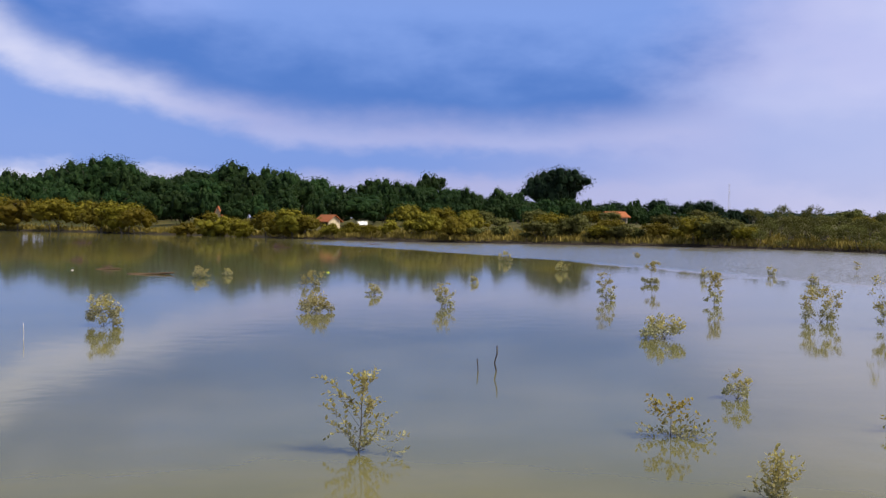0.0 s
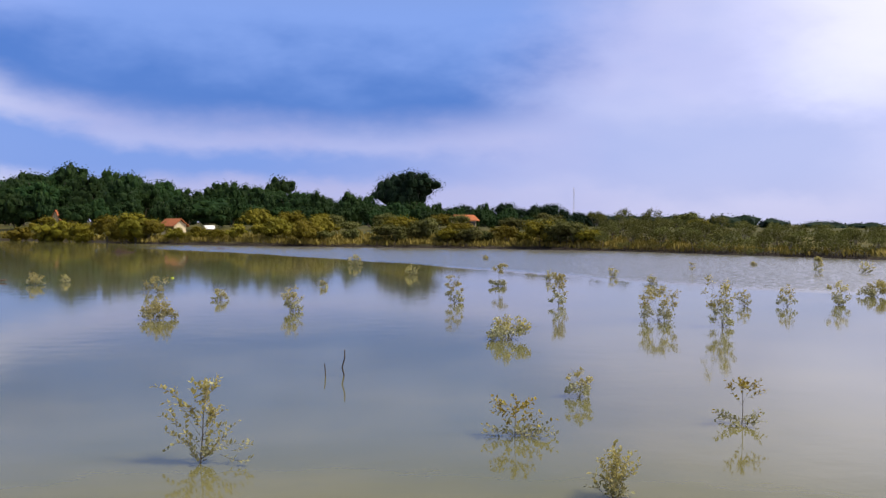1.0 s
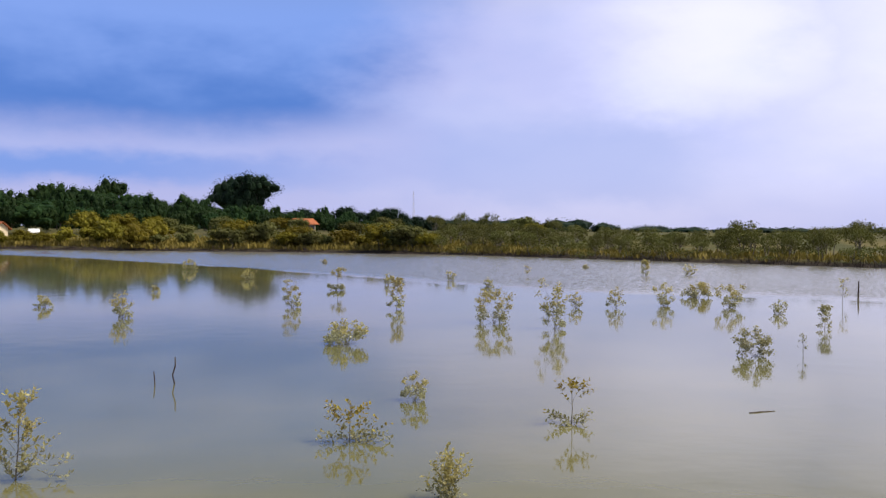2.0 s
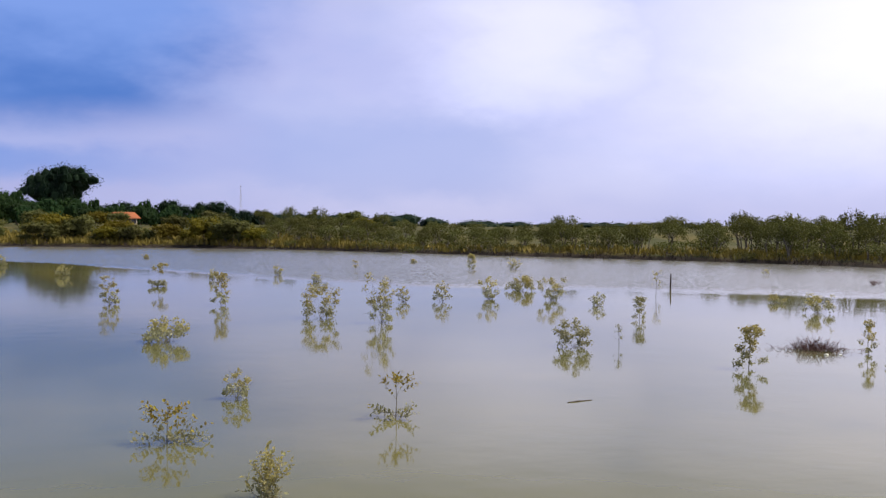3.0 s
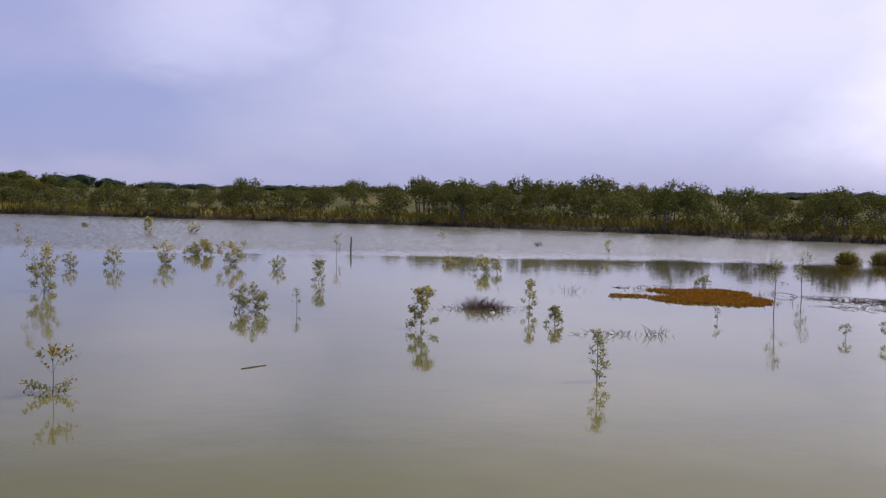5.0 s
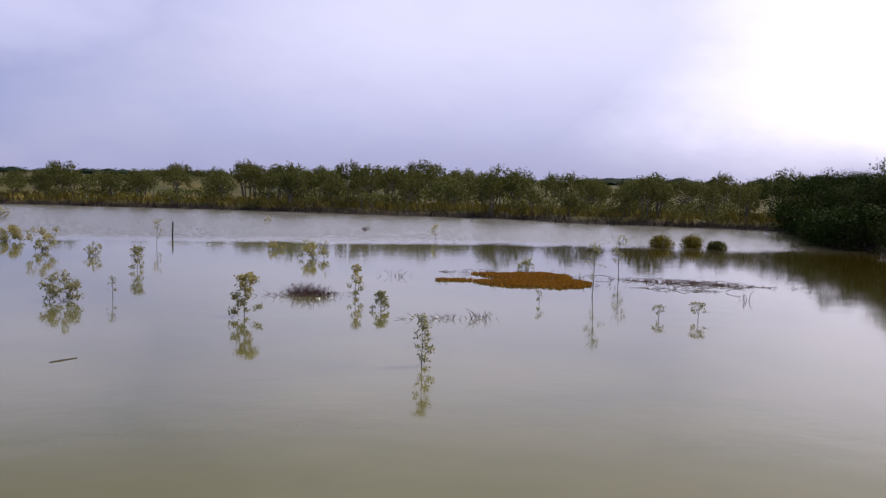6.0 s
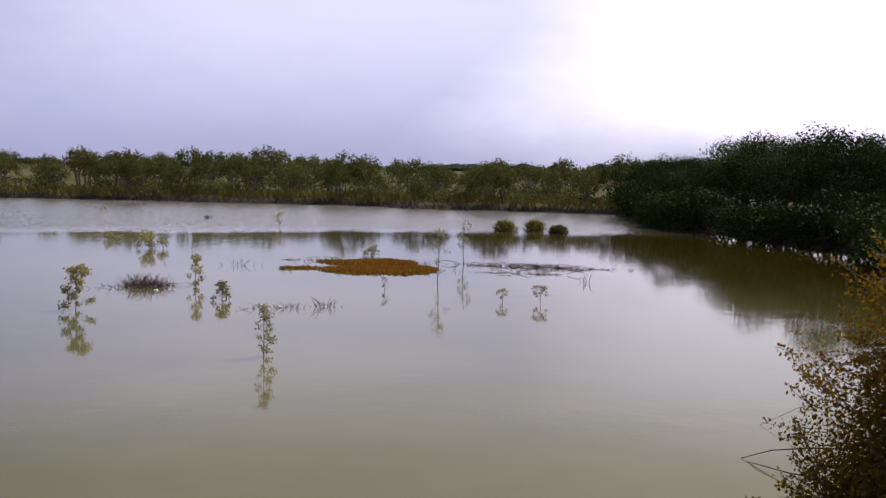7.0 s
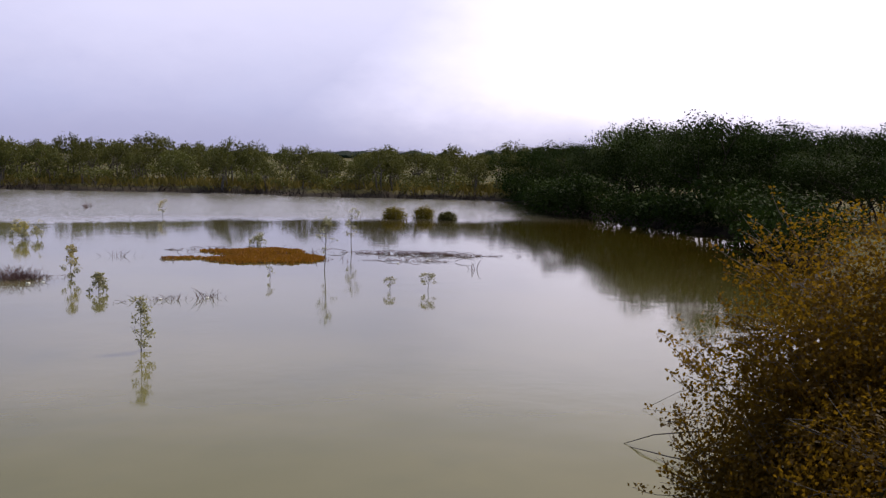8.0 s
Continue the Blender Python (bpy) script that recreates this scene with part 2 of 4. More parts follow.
# shallows near the camera are paler and browner
shoal = smooth(t, calc(t, "ADD", calc(t, "SQRT", calc(t, "ADD", calc(t, "MULTIPLY", p3.outputs[0], p3.outputs[0]), calc(t, "MULTIPLY", p3.outputs[1], p3.outputs[1]))), calc(t, "MULTIPLY", noisy(t, pos, 0.35, 4.0), 6.0)), 20.0, 11.0)
silt = blend(t, calc(t, "MULTIPLY", shoal, 0.27), silt, (0.215, 0.185, 0.090))
# shade and dark tree reflections in the right-hand cove, painted into the water colour
cove_shade = smooth(t, calc(t, "SUBTRACT", p3.outputs[0], calc(t, "MULTIPLY", p3.outputs[1], 0.6)), 10.0, 30.0)
silt = blend(t, cove_shade, silt, (0.034, 0.025, 0.003))
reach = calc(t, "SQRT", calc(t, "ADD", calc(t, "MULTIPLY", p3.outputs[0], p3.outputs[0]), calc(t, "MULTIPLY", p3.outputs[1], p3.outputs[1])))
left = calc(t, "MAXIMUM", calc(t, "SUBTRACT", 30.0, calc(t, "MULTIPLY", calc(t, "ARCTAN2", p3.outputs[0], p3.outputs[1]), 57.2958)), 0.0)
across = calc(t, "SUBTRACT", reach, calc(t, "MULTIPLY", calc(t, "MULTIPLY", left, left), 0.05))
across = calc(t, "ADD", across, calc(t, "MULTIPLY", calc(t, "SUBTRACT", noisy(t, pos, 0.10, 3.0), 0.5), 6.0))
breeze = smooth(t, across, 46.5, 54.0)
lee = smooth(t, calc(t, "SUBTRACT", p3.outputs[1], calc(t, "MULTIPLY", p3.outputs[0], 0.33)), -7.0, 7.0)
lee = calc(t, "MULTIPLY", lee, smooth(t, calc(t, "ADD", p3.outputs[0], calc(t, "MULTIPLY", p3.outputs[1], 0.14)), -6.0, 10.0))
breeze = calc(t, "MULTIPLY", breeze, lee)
rough = calc(t, "ADD", 0.055, calc(t, "MULTIPLY", breeze, 0.10))
w = t.nodes.new("ShaderNodeBsdfPrincipled")
# paler base colour stands in for bright sky mirrored by the ruffled water
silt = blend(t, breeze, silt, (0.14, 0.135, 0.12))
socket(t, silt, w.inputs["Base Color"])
socket(t, rough, w.inputs["Roughness"])
w.inputs["IOR"].default_value = 1.333
socket(t, calc(t, "ADD", 0.36, calc(t, "MULTIPLY", breeze, 0.64)), w.inputs["Specular IOR Level"])
b = t.nodes.new("ShaderNodeBump")
b.inputs["Strength"].default_value, b.inputs["Distance"].default_value = 1.0, 1.0
swell = calc(t, "ADD", calc(t, "MULTIPLY", noisy(t, pos, 1.1, 3.0), 0.003), calc(t, "MULTIPLY", noisy(t, pos, 5.0, 2.0), 0.0005))
t.links.new(swell, b.inputs["Height"])
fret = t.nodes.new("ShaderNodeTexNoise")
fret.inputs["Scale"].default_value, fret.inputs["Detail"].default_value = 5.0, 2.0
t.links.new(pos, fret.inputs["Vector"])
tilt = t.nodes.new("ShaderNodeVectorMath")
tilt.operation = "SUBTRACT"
tilt.inputs[1].default_value = (0.60, 0.62, 0.5)  # leans the ripples towards the camera's side, so they reflect higher sky
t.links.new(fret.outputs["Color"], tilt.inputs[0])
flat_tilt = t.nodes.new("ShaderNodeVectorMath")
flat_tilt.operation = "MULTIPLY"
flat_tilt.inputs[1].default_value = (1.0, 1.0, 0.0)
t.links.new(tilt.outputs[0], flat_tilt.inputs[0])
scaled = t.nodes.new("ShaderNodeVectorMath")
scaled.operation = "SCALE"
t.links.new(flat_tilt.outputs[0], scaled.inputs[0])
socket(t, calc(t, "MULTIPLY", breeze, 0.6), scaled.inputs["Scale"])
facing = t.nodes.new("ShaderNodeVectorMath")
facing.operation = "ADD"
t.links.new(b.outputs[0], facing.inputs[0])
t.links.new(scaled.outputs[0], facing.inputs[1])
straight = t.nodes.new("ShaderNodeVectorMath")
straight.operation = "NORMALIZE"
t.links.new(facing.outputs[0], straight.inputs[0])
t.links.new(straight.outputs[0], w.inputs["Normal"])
t.links.new(w.outputs[0], out.inputs[0])


# ---- mesh helpers ----
class Soup:
    """Collects vertices and faces of one mesh."""

    def __init__(self):
        self.v, self.f, self.bulk, self.lumps = [], [], None, []

    def tube(self, path, radii, sides=6):
        path = [Vector(p) for p in path]
        start = len(self.v)
        for i, p in enumerate(path):
            d = (path[min(i + 1, len(path) - 1)] - path[max(i - 1, 0)]).normalized()
            a = d.cross(Vector((0.31, 0.87, 0.23))).normalized()
            c = d.cross(a)
            for k in range(sides):
                q = 2 * math.pi * k / sides
                self.v.append(tuple(p + (a * math.cos(q) + c * math.sin(q)) * radii[i]))
        for i in range(len(path) - 1):
            for k in range(sides):
                s, e = start + i * sides, start + (i + 1) * sides
                self.f.append((s + k, s + (k + 1) % sides, e + (k + 1) % sides, e + k))
        self.f.append(tuple(start + k for k in reversed(range(sides))))
        self.f.append(tuple(start + (len(path) - 1) * sides + k for k in range(sides)))

    def leaf(self, base, along, normal, length, width):
        along = along.normalized()
        side = along.cross(normal)
        side = side.normalized() if side.length > 1e-4 else along.orthogonal().normalized()
        up = side.cross(along)
        s = len(self.v)
        b = Vector(base)
        m = b + along * length * 0.48 - up * length * 0.05
        for p in (b, m + side * width * 0.5 + up * width * 0.12, b + along * length, m - side * width * 0.5 + up * width * 0.12, m):
            self.v.append(tuple(p))
        self.f += [(s, s + 1, s + 4), (s + 1, s + 2, s + 4), (s + 2, s + 3, s + 4), (s + 3, s, s + 4)]

    def box(self, lo, hi):
        s = len(self.v)
        self.v += [(x, y, zz) for zz in (lo[2], hi[2]) for y in (lo[1], hi[1]) for x in (lo[0], hi[0])]
        self.f += [tuple(s + i for i in q) for q in ((0, 2, 3, 1), (4, 5, 7, 6), (0, 1, 5, 4), (2, 6, 7, 3), (0, 4, 6, 2), (1, 3, 7, 5))]

    def sprays(self, base, along, face, length, width):
        """Many folded leaf blades at once, from arrays."""
        along = along / np.linalg.norm(along, axis=1, keepdims=True)
        side = np.cross(along, face)
        side /= np.linalg.norm(side, axis=1, keepdims=True) + 1e-9
        up = np.cross(side, along)
        mid = base + along * (length * 0.48)[:, None] + up * (width * 0.14)[:, None]
        half = side * (width * 0.5)[:, None]
        quad = np.stack([base, mid + half, base + along * length[:, None], mid - half], 1).reshape(-1, 3)
        self.bulk = quad if self.bulk is None else np.concatenate([self.bulk, quad])

    def mesh(self, name, mat, flat=True):
        me = bpy.data.meshes.new(name)
        if self.bulk is not None:
            n = len(self.bulk) // 4
            solid = np.concatenate(self.lumps).reshape(-1, 3) if self.lumps else np.zeros((0, 3))
            k = len(solid) // 3
            me.vertices.add(4 * n + 3 * k)
            me.vertices.foreach_set("co", np.concatenate([self.bulk, solid]).astype(np.float32).ravel())
            corner = (np.arange(n)[:, None] * 4 + np.array([0, 1, 2, 0, 2, 3])).ravel()
            corner = np.concatenate([corner, 4 * n + np.arange(3 * k)])
            me.loops.add(len(corner))
            me.loops.foreach_set("vertex_index", corner.astype(np.int32))
            me.polygons.add(2 * n + k)
            me.polygons.foreach_set("loop_start", (np.arange(2 * n + k) * 3).astype(np.int32))
        else:
            me.from_pydata(self.v, [], self.f)
        me.materials.append(mat)
        if not flat:
            me.polygons.foreach_set("use_smooth", [True] * len(me.polygons))
        me.update(calc_edges=True)
        return me


def part(name, soup, mat, parent, label="", flat=True):
    ob = new(name, soup.mesh(name, mat, flat))
    ob.parent = parent
    return tagged(ob, label)


def empty(name, m, label, category, group="", kind=""):
    ob = new(name)
    ob.empty_display_size = 0.2
    ob.matrix_basis = m
    return tagged(ob, label, category, group, kind)


def unit(rng):
    v = Vector((rng.gauss(0, 1), rng.gauss(0, 1), rng.gauss(0, 1)))
    return v.normalized()


def cores(rng, soup, blobs, shrink=0.8):
    """The closed inner mass of a crown: small uneven lumps behind the leaves."""
    bm = bmesh.new()
    bmesh.ops.create_icosphere(bm, subdivisions=1, radius=1.0)
    tris = np.array([[v.co[:] for v in f.verts] for f in bm.faces])
    bm.free()
    for c, r in blobs:
        k = np.array([1 + 0.45 * noise.noise(Vector(q) * 1.7 + Vector(c)) for q in tris.reshape(-1, 3).tolist()]).reshape(-1, 3, 1)
        soup.lumps.append(np.array(c) + tris * k * np.array(r) * shrink)


def clumps(rng, soup, blobs, count, size, shell=0.5, ragged=0.75):
    """Small leafy sprays over and in a set of ellipsoids: an uneven crown with gaps."""
    nr = np.random.RandomState(rng.randrange(1 << 30))
    c, r = np.array([q[0] for q in blobs], float), np.array([q[1] for q in blobs], float)
    weights = r[:, 0] * r[:, 1] + r[:, 1] * r[:, 2]
    pick = nr.choice(len(blobs), count, p=weights / weights.sum())
    c, r = c[pick], r[pick]

    def units():
        q = nr.normal(size=(count, 3))
        return q / np.linalg.norm(q, axis=1, keepdims=True)

    d = units()
    k = shell + (1.02 - shell) * nr.random_sample(count) ** 0.75
    base = c + d * r * k[:, None]
    s = size * nr.uniform(0.6, 1.35, count)
    face = d / r
    face = face / np.linalg.norm(face, axis=1, keepdims=True) + np.array([0, 0, 0.25]) + units() * ragged
    along = np.cross(face, units()) + face * (0.3 * nr.random_sample(count))[:, None]
    soup.sprays(base, along, face, s, s * nr.uniform(0.5, 0.8, count))


def limb(rng, soup, a, b, r0, r1, bend=0.12, steps=4, sides=5):
    a, b = Vector(a), Vector(b)
    off = unit(rng) * (b - a).length * bend
    pts = [a.lerp(b, i / steps) + off * math.sin(math.pi * i / steps) for i in range(steps + 1)]
    soup.tube(pts, [r0 + (r1 - r0) * i / steps for i in range(steps + 1)], sides)
    return pts


# ---- ground and water ----
POND = [(-60, 1.5), (-20, 1.2), (0, 1.2), (6, 1.0), (10, 0.8), (20, 1.0), (32, 2.2), (44, 5), (46, 8), (50, 11), (55, 16), (63, 19.5), (69, 23),
        (68.5, 27), (67.5, 32), (65.5, 38), (67, 43), (65.5, 50), (62, 58), (60, 65), (55, 75), (50, 84), (44, 96), (35, 111), (23, 121), (10, 127),
        (-6, 134), (-19, 145), (-36, 170), (-50, 178), (-72, 200), (-95, 214), (-130, 200), (-150, 120), (-120, 40)]


def shore_distance(x, y):
    """Metres from the water's edge, positive on land."""
    best = np.full(x.shape, 1e9)
    inside = np.zeros(x.shape, bool)
    for (ax, ay), (bx, by) in zip(POND, POND[1:] + POND[:1]):
        ex, ey = bx - ax, by - ay
        k = np.clip(((x - ax) * ex + (y - ay) * ey) / (ex * ex + ey * ey), 0, 1)
        best = np.minimum(best, np.hypot(x - ax - k * ex, y - ay - k * ey))
        cross = ((ay > y) != (by > y)) & (x < (bx - ax) * (y - ay) / (by - ay + 1e-12) + ax)
        inside ^= cross
    return np.where(inside, -best, best)


def ground_height(x, y):
    d = shore_distance(x, y) + 0.5 * np.sin(x * 0.9 + 1.7 * np.sin(y * 0.6)) * np.clip(np.hypot(x, y) / 40, 0, 1)
    far = np.clip((np.hypot(x, y) - 12) / 20, 0, 1)
    bank = 1.4 * (1 - far) + 0.45 * far
    land = bank * (1 - np.exp(-np.maximum(d, 0) / 0.9)) + 0.06 * np.sin(x * 1.3) * np.cos(y * 1.1) * (d > 0.5)
    land = land + 1.6 * np.clip((d - 2) / 22, 0, 1) * np.clip((y - 108) / 14, 0, 1)
    return np.where(d > 0, land, np.maximum(d * 0.35, -0.9))


radii = np.concatenate([[0.0], np.geomspace(0.8, 30, 60), np.linspace(30.8, 240, 210), np.geomspace(250, 4500, 14)])
turns = np.radians(np.arange(0, 360, 1.8))
gx, gy = np.outer(radii, np.sin(turns)), np.outer(radii, np.cos(turns))
gz = ground_height(gx, gy)
nr, na = gx.shape
land = Soup()
land.v = list(map(tuple, np.stack([gx, gy, gz], -1).reshape(-1, 3).tolist()))
land.f = [(i * na + j, (i + 1) * na + j, (i + 1) * na + (j + 1) % na, i * na + (j + 1) % na) for i in range(nr - 1) for j in range(na)]
tagged(new("ground", land.mesh("ground", MUDLAND, False)), "muddy shore and rough grassland round the lagoon", "ground", kind="structure")

# the lagoon: one flat sheet
lake = Soup()
rs, wide = np.array([0.5, 4, 10, 20, 32, 43, 60, 80, 112, 150, 200, 280.0]), np.radians(np.arange(-95, 92.1, 1.0))
lx, ly = np.outer(rs, np.sin(wide)), np.outer(rs, np.cos(wide))
lake.v = list(map(tuple, np.stack([lx, ly, lx * 0], -1).reshape(-1, 3).tolist()))
lake.f = [(i * len(wide) + j, (i + 1) * len(wide) + j, (i + 1) * len(wide) + j + 1, i * len(wide) + j + 1) for i in range(len(rs) - 1) for j in range(len(wide) - 1)]
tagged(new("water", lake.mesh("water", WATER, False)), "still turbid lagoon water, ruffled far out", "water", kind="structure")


# ---- trees ----
def polar(az, r):
    return r * math.sin(radians(az)), r * math.cos(radians(az))


def floor_at(x, y):
    return float(ground_height(np.array([float(x)]), np.array([float(y)]))[0])


def broadleaf(name, seed, m, height, width, count, size, leaf_mat, bark_mat, label, group, lobes=7, clear=0.25, spread=0.5, lean=0.05, stems=1, ragged=0.5, knots=5, core=0.8, tight=1.0):
    """A tree: tapered trunk with limbs reaching into a crown of many small leafy sprays."""
    rng = random.Random(seed)
    tree = empty(name, m, label, "tree" if "tree" in name else "bush", group)
    wood, crown = Soup(), Soup()
    blobs = []
    for i in range(lobes):
        a = 2 * math.pi * (i + rng.random()) / lobes
        rr = width * 0.5 * spread * rng.uniform(0.55, 1.1) if i else 0.0
        zz = height * (clear + (0.88 - clear) * (rng.uniform(0.25, 0.8) if i else 0.78))
        s = rng.uniform(0.75, 1.15) * width * (0.5 - 0.5 * spread * 0.55)
        top = min(height - zz, height * (1 - clear) * 0.42) * rng.uniform(0.75, 1.0)
        blobs.append(((math.cos(a) * rr, math.sin(a) * rr, zz), (s, s * rng.uniform(0.8, 1.1), max(top, height * 0.14))))
    for s in range(stems):
        foot = Vector((rng.uniform(-1, 1), rng.uniform(-1, 1), 0)) * width * 0.08 * (stems > 1)
        fork = foot * 1.8 + Vector((rng.uniform(-1, 1) * lean * height, rng.uniform(-1, 1) * lean * height, height * (clear + 0.15)))
        r0 = height * 0.022 / math.sqrt(stems) + 0.02
        limb(rng, wood, foot - Vector((0, 0, 0.35)), fork, r0, r0 * 0.62, 0.06, 4, 6)
        for c, r in blobs[s::stems]:
            limb(rng, wood, fork - Vector((0, 0, rng.random() * 0.1 * height)), c, r0 * 0.5, r0 * 0.12, 0.12, 3, 4)
            for _ in range(1):
                d = unit(rng)
                limb(rng, wood, c, (c[0] + d.x * r[0], c[1] + d.y * r[1], c[2] + abs(d.z) * r[2]), r0 * 0.14, r0 * 0.04, 0.1, 2, 3)
    # smaller lobes over the outside of each main one
    knobs = []
    for c, r in blobs:
        for _ in range(knots):
            d = unit(rng)
            d.z = abs(d.z) * 0.9 - 0.15
            k = rng.uniform(0.36, 0.55) * tight
            knobs.append(((c[0] + d.x * r[0] * 0.72, c[1] + d.y * r[1] * 0.72, min(c[2] + d.z * r[2] * 0.75, height - r[2] * k)), (r[0] * k, r[1] * k, r[2] * k * 1.05)))
    inner = [(c, tuple(q * 0.86 for q in r)) for c, r in blobs]
    clumps(rng, crown, inner, int(count * (0.2 if core else 0.08)), size, 0.4 + 0.35 * core, ragged)
    clumps(rng, crown, knobs, int(count * 0.8), size, 0.4 + 0.4 * core, ragged)
    if core:
        cores(rng, crown, knobs, core)
        cores(rng, crown, blobs, core * 0.85)
    part("trunk", wood, bark_mat, tree, flat=False)
    part("crown", crown, leaf_mat, tree)
    return tree


def copies(rng, models, places, heights=None):
    for x, y, s, k in places:
        i = rng.randrange(len(models))
        model = models[i]
        s = s * 4.6 / heights[i] if heights else s
        m = pose(x, y, floor_at(x, y), 0, 0, rng.uniform(0, 360)) @ Matrix.Diagonal((s * rng.uniform(0.9, 1.15), s * rng.uniform(0.9, 1.15), s * k, 1))
        copy_thing(model, m)


def here(x, y, turn=0.0):
    return pose(x, y, floor_at(x, y), 0, 0, turn)


rng = random.Random(11)

# forest behind the far shore: crowns rise in a long dark bank, lower to the right
models = [broadleaf("forest_tree", 100 + i, here(*polar(az, r)), h, w, 2000, 0.38, FOREST, BARK, "dense dark green broadleaf tree in the forest edge", "forest behind the lagoon", 10, 0.04, 0.64, 0.05, 1, 0.62, 5, 0.6)
          for i, (az, r, h, w) in enumerate(((-21.0, 262, 10.0, 9.0), (-9.5, 236, 10.5, 8.0), (-1.0, 228, 9.0, 8.5), (-14.2, 248, 11.0, 8.0)))]


def forest_top(az):
    """Height of the forest's skyline over the water, in degrees."""
    pts = [(-30, 2.2), (-22, 2.15), (-19, 2.3), (-15, 2.35), (-12, 2.5), (-8, 2.35), (-6.5, 2.1), (-4.6, 1.75), (-2.5, 2.1), (0, 1.95), (3, 1.7), (5, 1.4), (9, 1.0), (12, 0.95), (14, 0.85), (16, 0.5)]
    return float(np.interp(az, [p[0] for p in pts], [p[1] for p in pts]))


spots = []
for row, (gap, fall) in enumerate(((40, 0.66), (66, 0.9), (98, 1.0))):
    az = -29.0 + 0.5 * row
    while az < 13.5:
        edge = float(np.interp(az, [-30, -23, -16, -8, 0, 11, 17], [245, 228, 183, 147, 131, 123, 117]))
        r = edge + gap + rng.uniform(-8, 8)
        x, y = polar(az, r)
        h = (3.0 + math.tan(radians(forest_top(az))) * r) * fall * rng.uniform(0.84, 1.06) - floor_at(x, y)
        spots.append((x, y, h / 8.7, rng.uniform(0.94, 1.08)))
        az += 1.7 * 170 / r * rng.uniform(0.8, 1.2)
copies(rng, models, spots)

# the two landmark trees and the feathery row
x, y = polar(6.25, 262)
broadleaf("great_dark_tree", 201, here(x, y), 15.6, 14.5, 9000, 0.36, DARKLEAF, BARK, "tall spreading dark tree standing above the forest", "", 15, 0.08, 0.66, 0.05, 1, 0.65, 6, 0.55)
x, y = polar(-17.6, 272)
broadleaf("tall_forest_tree", 202, here(x, y), 18.0, 17.0, 7000, 0.40, FOREST, BARK, "tall broad-crowned green tree standing above the forest", "", 12, 0.2, 0.7, 0.05, 1, 0.65, 5, 0.55)
x, y = polar(-4.3, 176)
broadleaf("round_tree", 203, here(x, y), 5.3, 8.0, 2600, 0.32, FOREST, BARK, "bright green rounded tree beside the pale house", "", 9, 0.1, 0.6)
x, y = polar(-12.9, 205)
broadleaf("round_tree", 204, here(x, y), 4.6, 7.0, 2200, 0.32, FOREST, BARK, "bright green rounded tree near the far shore", "", 8, 0.1, 0.6)
fir = [broadleaf("feathery_tree", 210 + i, here(*polar(az, r)), h - 1.5, w, 2600, 0.30, DARKLEAF, BARK, "dark feathery tree on the far skyline", "feathery trees beyond the lagoon", 9, 0.05, 0.45, 0.05, 1, 0.75, 5, 0.45)
       for i, (az, r, h, w) in enumerate(((11.6, 262, 8.1, 7.0), (13.3, 268, 8.0, 5.5), (9.4, 255, 7.3, 7.5)))]
copies(rng, fir, [(*polar(az, r), s, 1.0) for az, r, s in ((12.5, 270, 0.9), (14.1, 262, 0.97), (14.8, 275, 0.85), (8.5, 250, 0.85), (10.5, 265, 0.82), (15.6, 300, 0.75), (3.4, 240, 0.95), (4.2, 236, 0.9), (16.4, 310, 0.7))])

# low far woods on the skyline
woods = Soup()
blobs = []
for i in range(230):
    az = rng.uniform(-32, 96)
    r = rng.uniform(300, 420)
    top = float(np.interp(az, [-32, 0, 12, 18, 20.5, 22, 25.2, 26, 30, 40, 60, 72, 80, 96], [1.1, 0.9, 0.55, 0.50, 0.48, 0.55, 0.52, 0.16, 0.08, 0.05, 0.10, 0.35, 0.5, 0.8])) * rng.uniform(0.75, 1.05)
    h = 3.0 + math.tan(radians(top)) * r
    x, y = polar(az, r)
    blobs.append(((x, y, 0.5 + h * 0.5), (rng.uniform(4, 8), rng.uniform(4, 8), h * 0.5)))
clumps(rng, woods, blobs, 60000, 0.62, 0.6, 0.6)
cores(rng, woods, blobs, 0.85)
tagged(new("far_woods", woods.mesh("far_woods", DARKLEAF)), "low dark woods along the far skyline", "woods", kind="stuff")

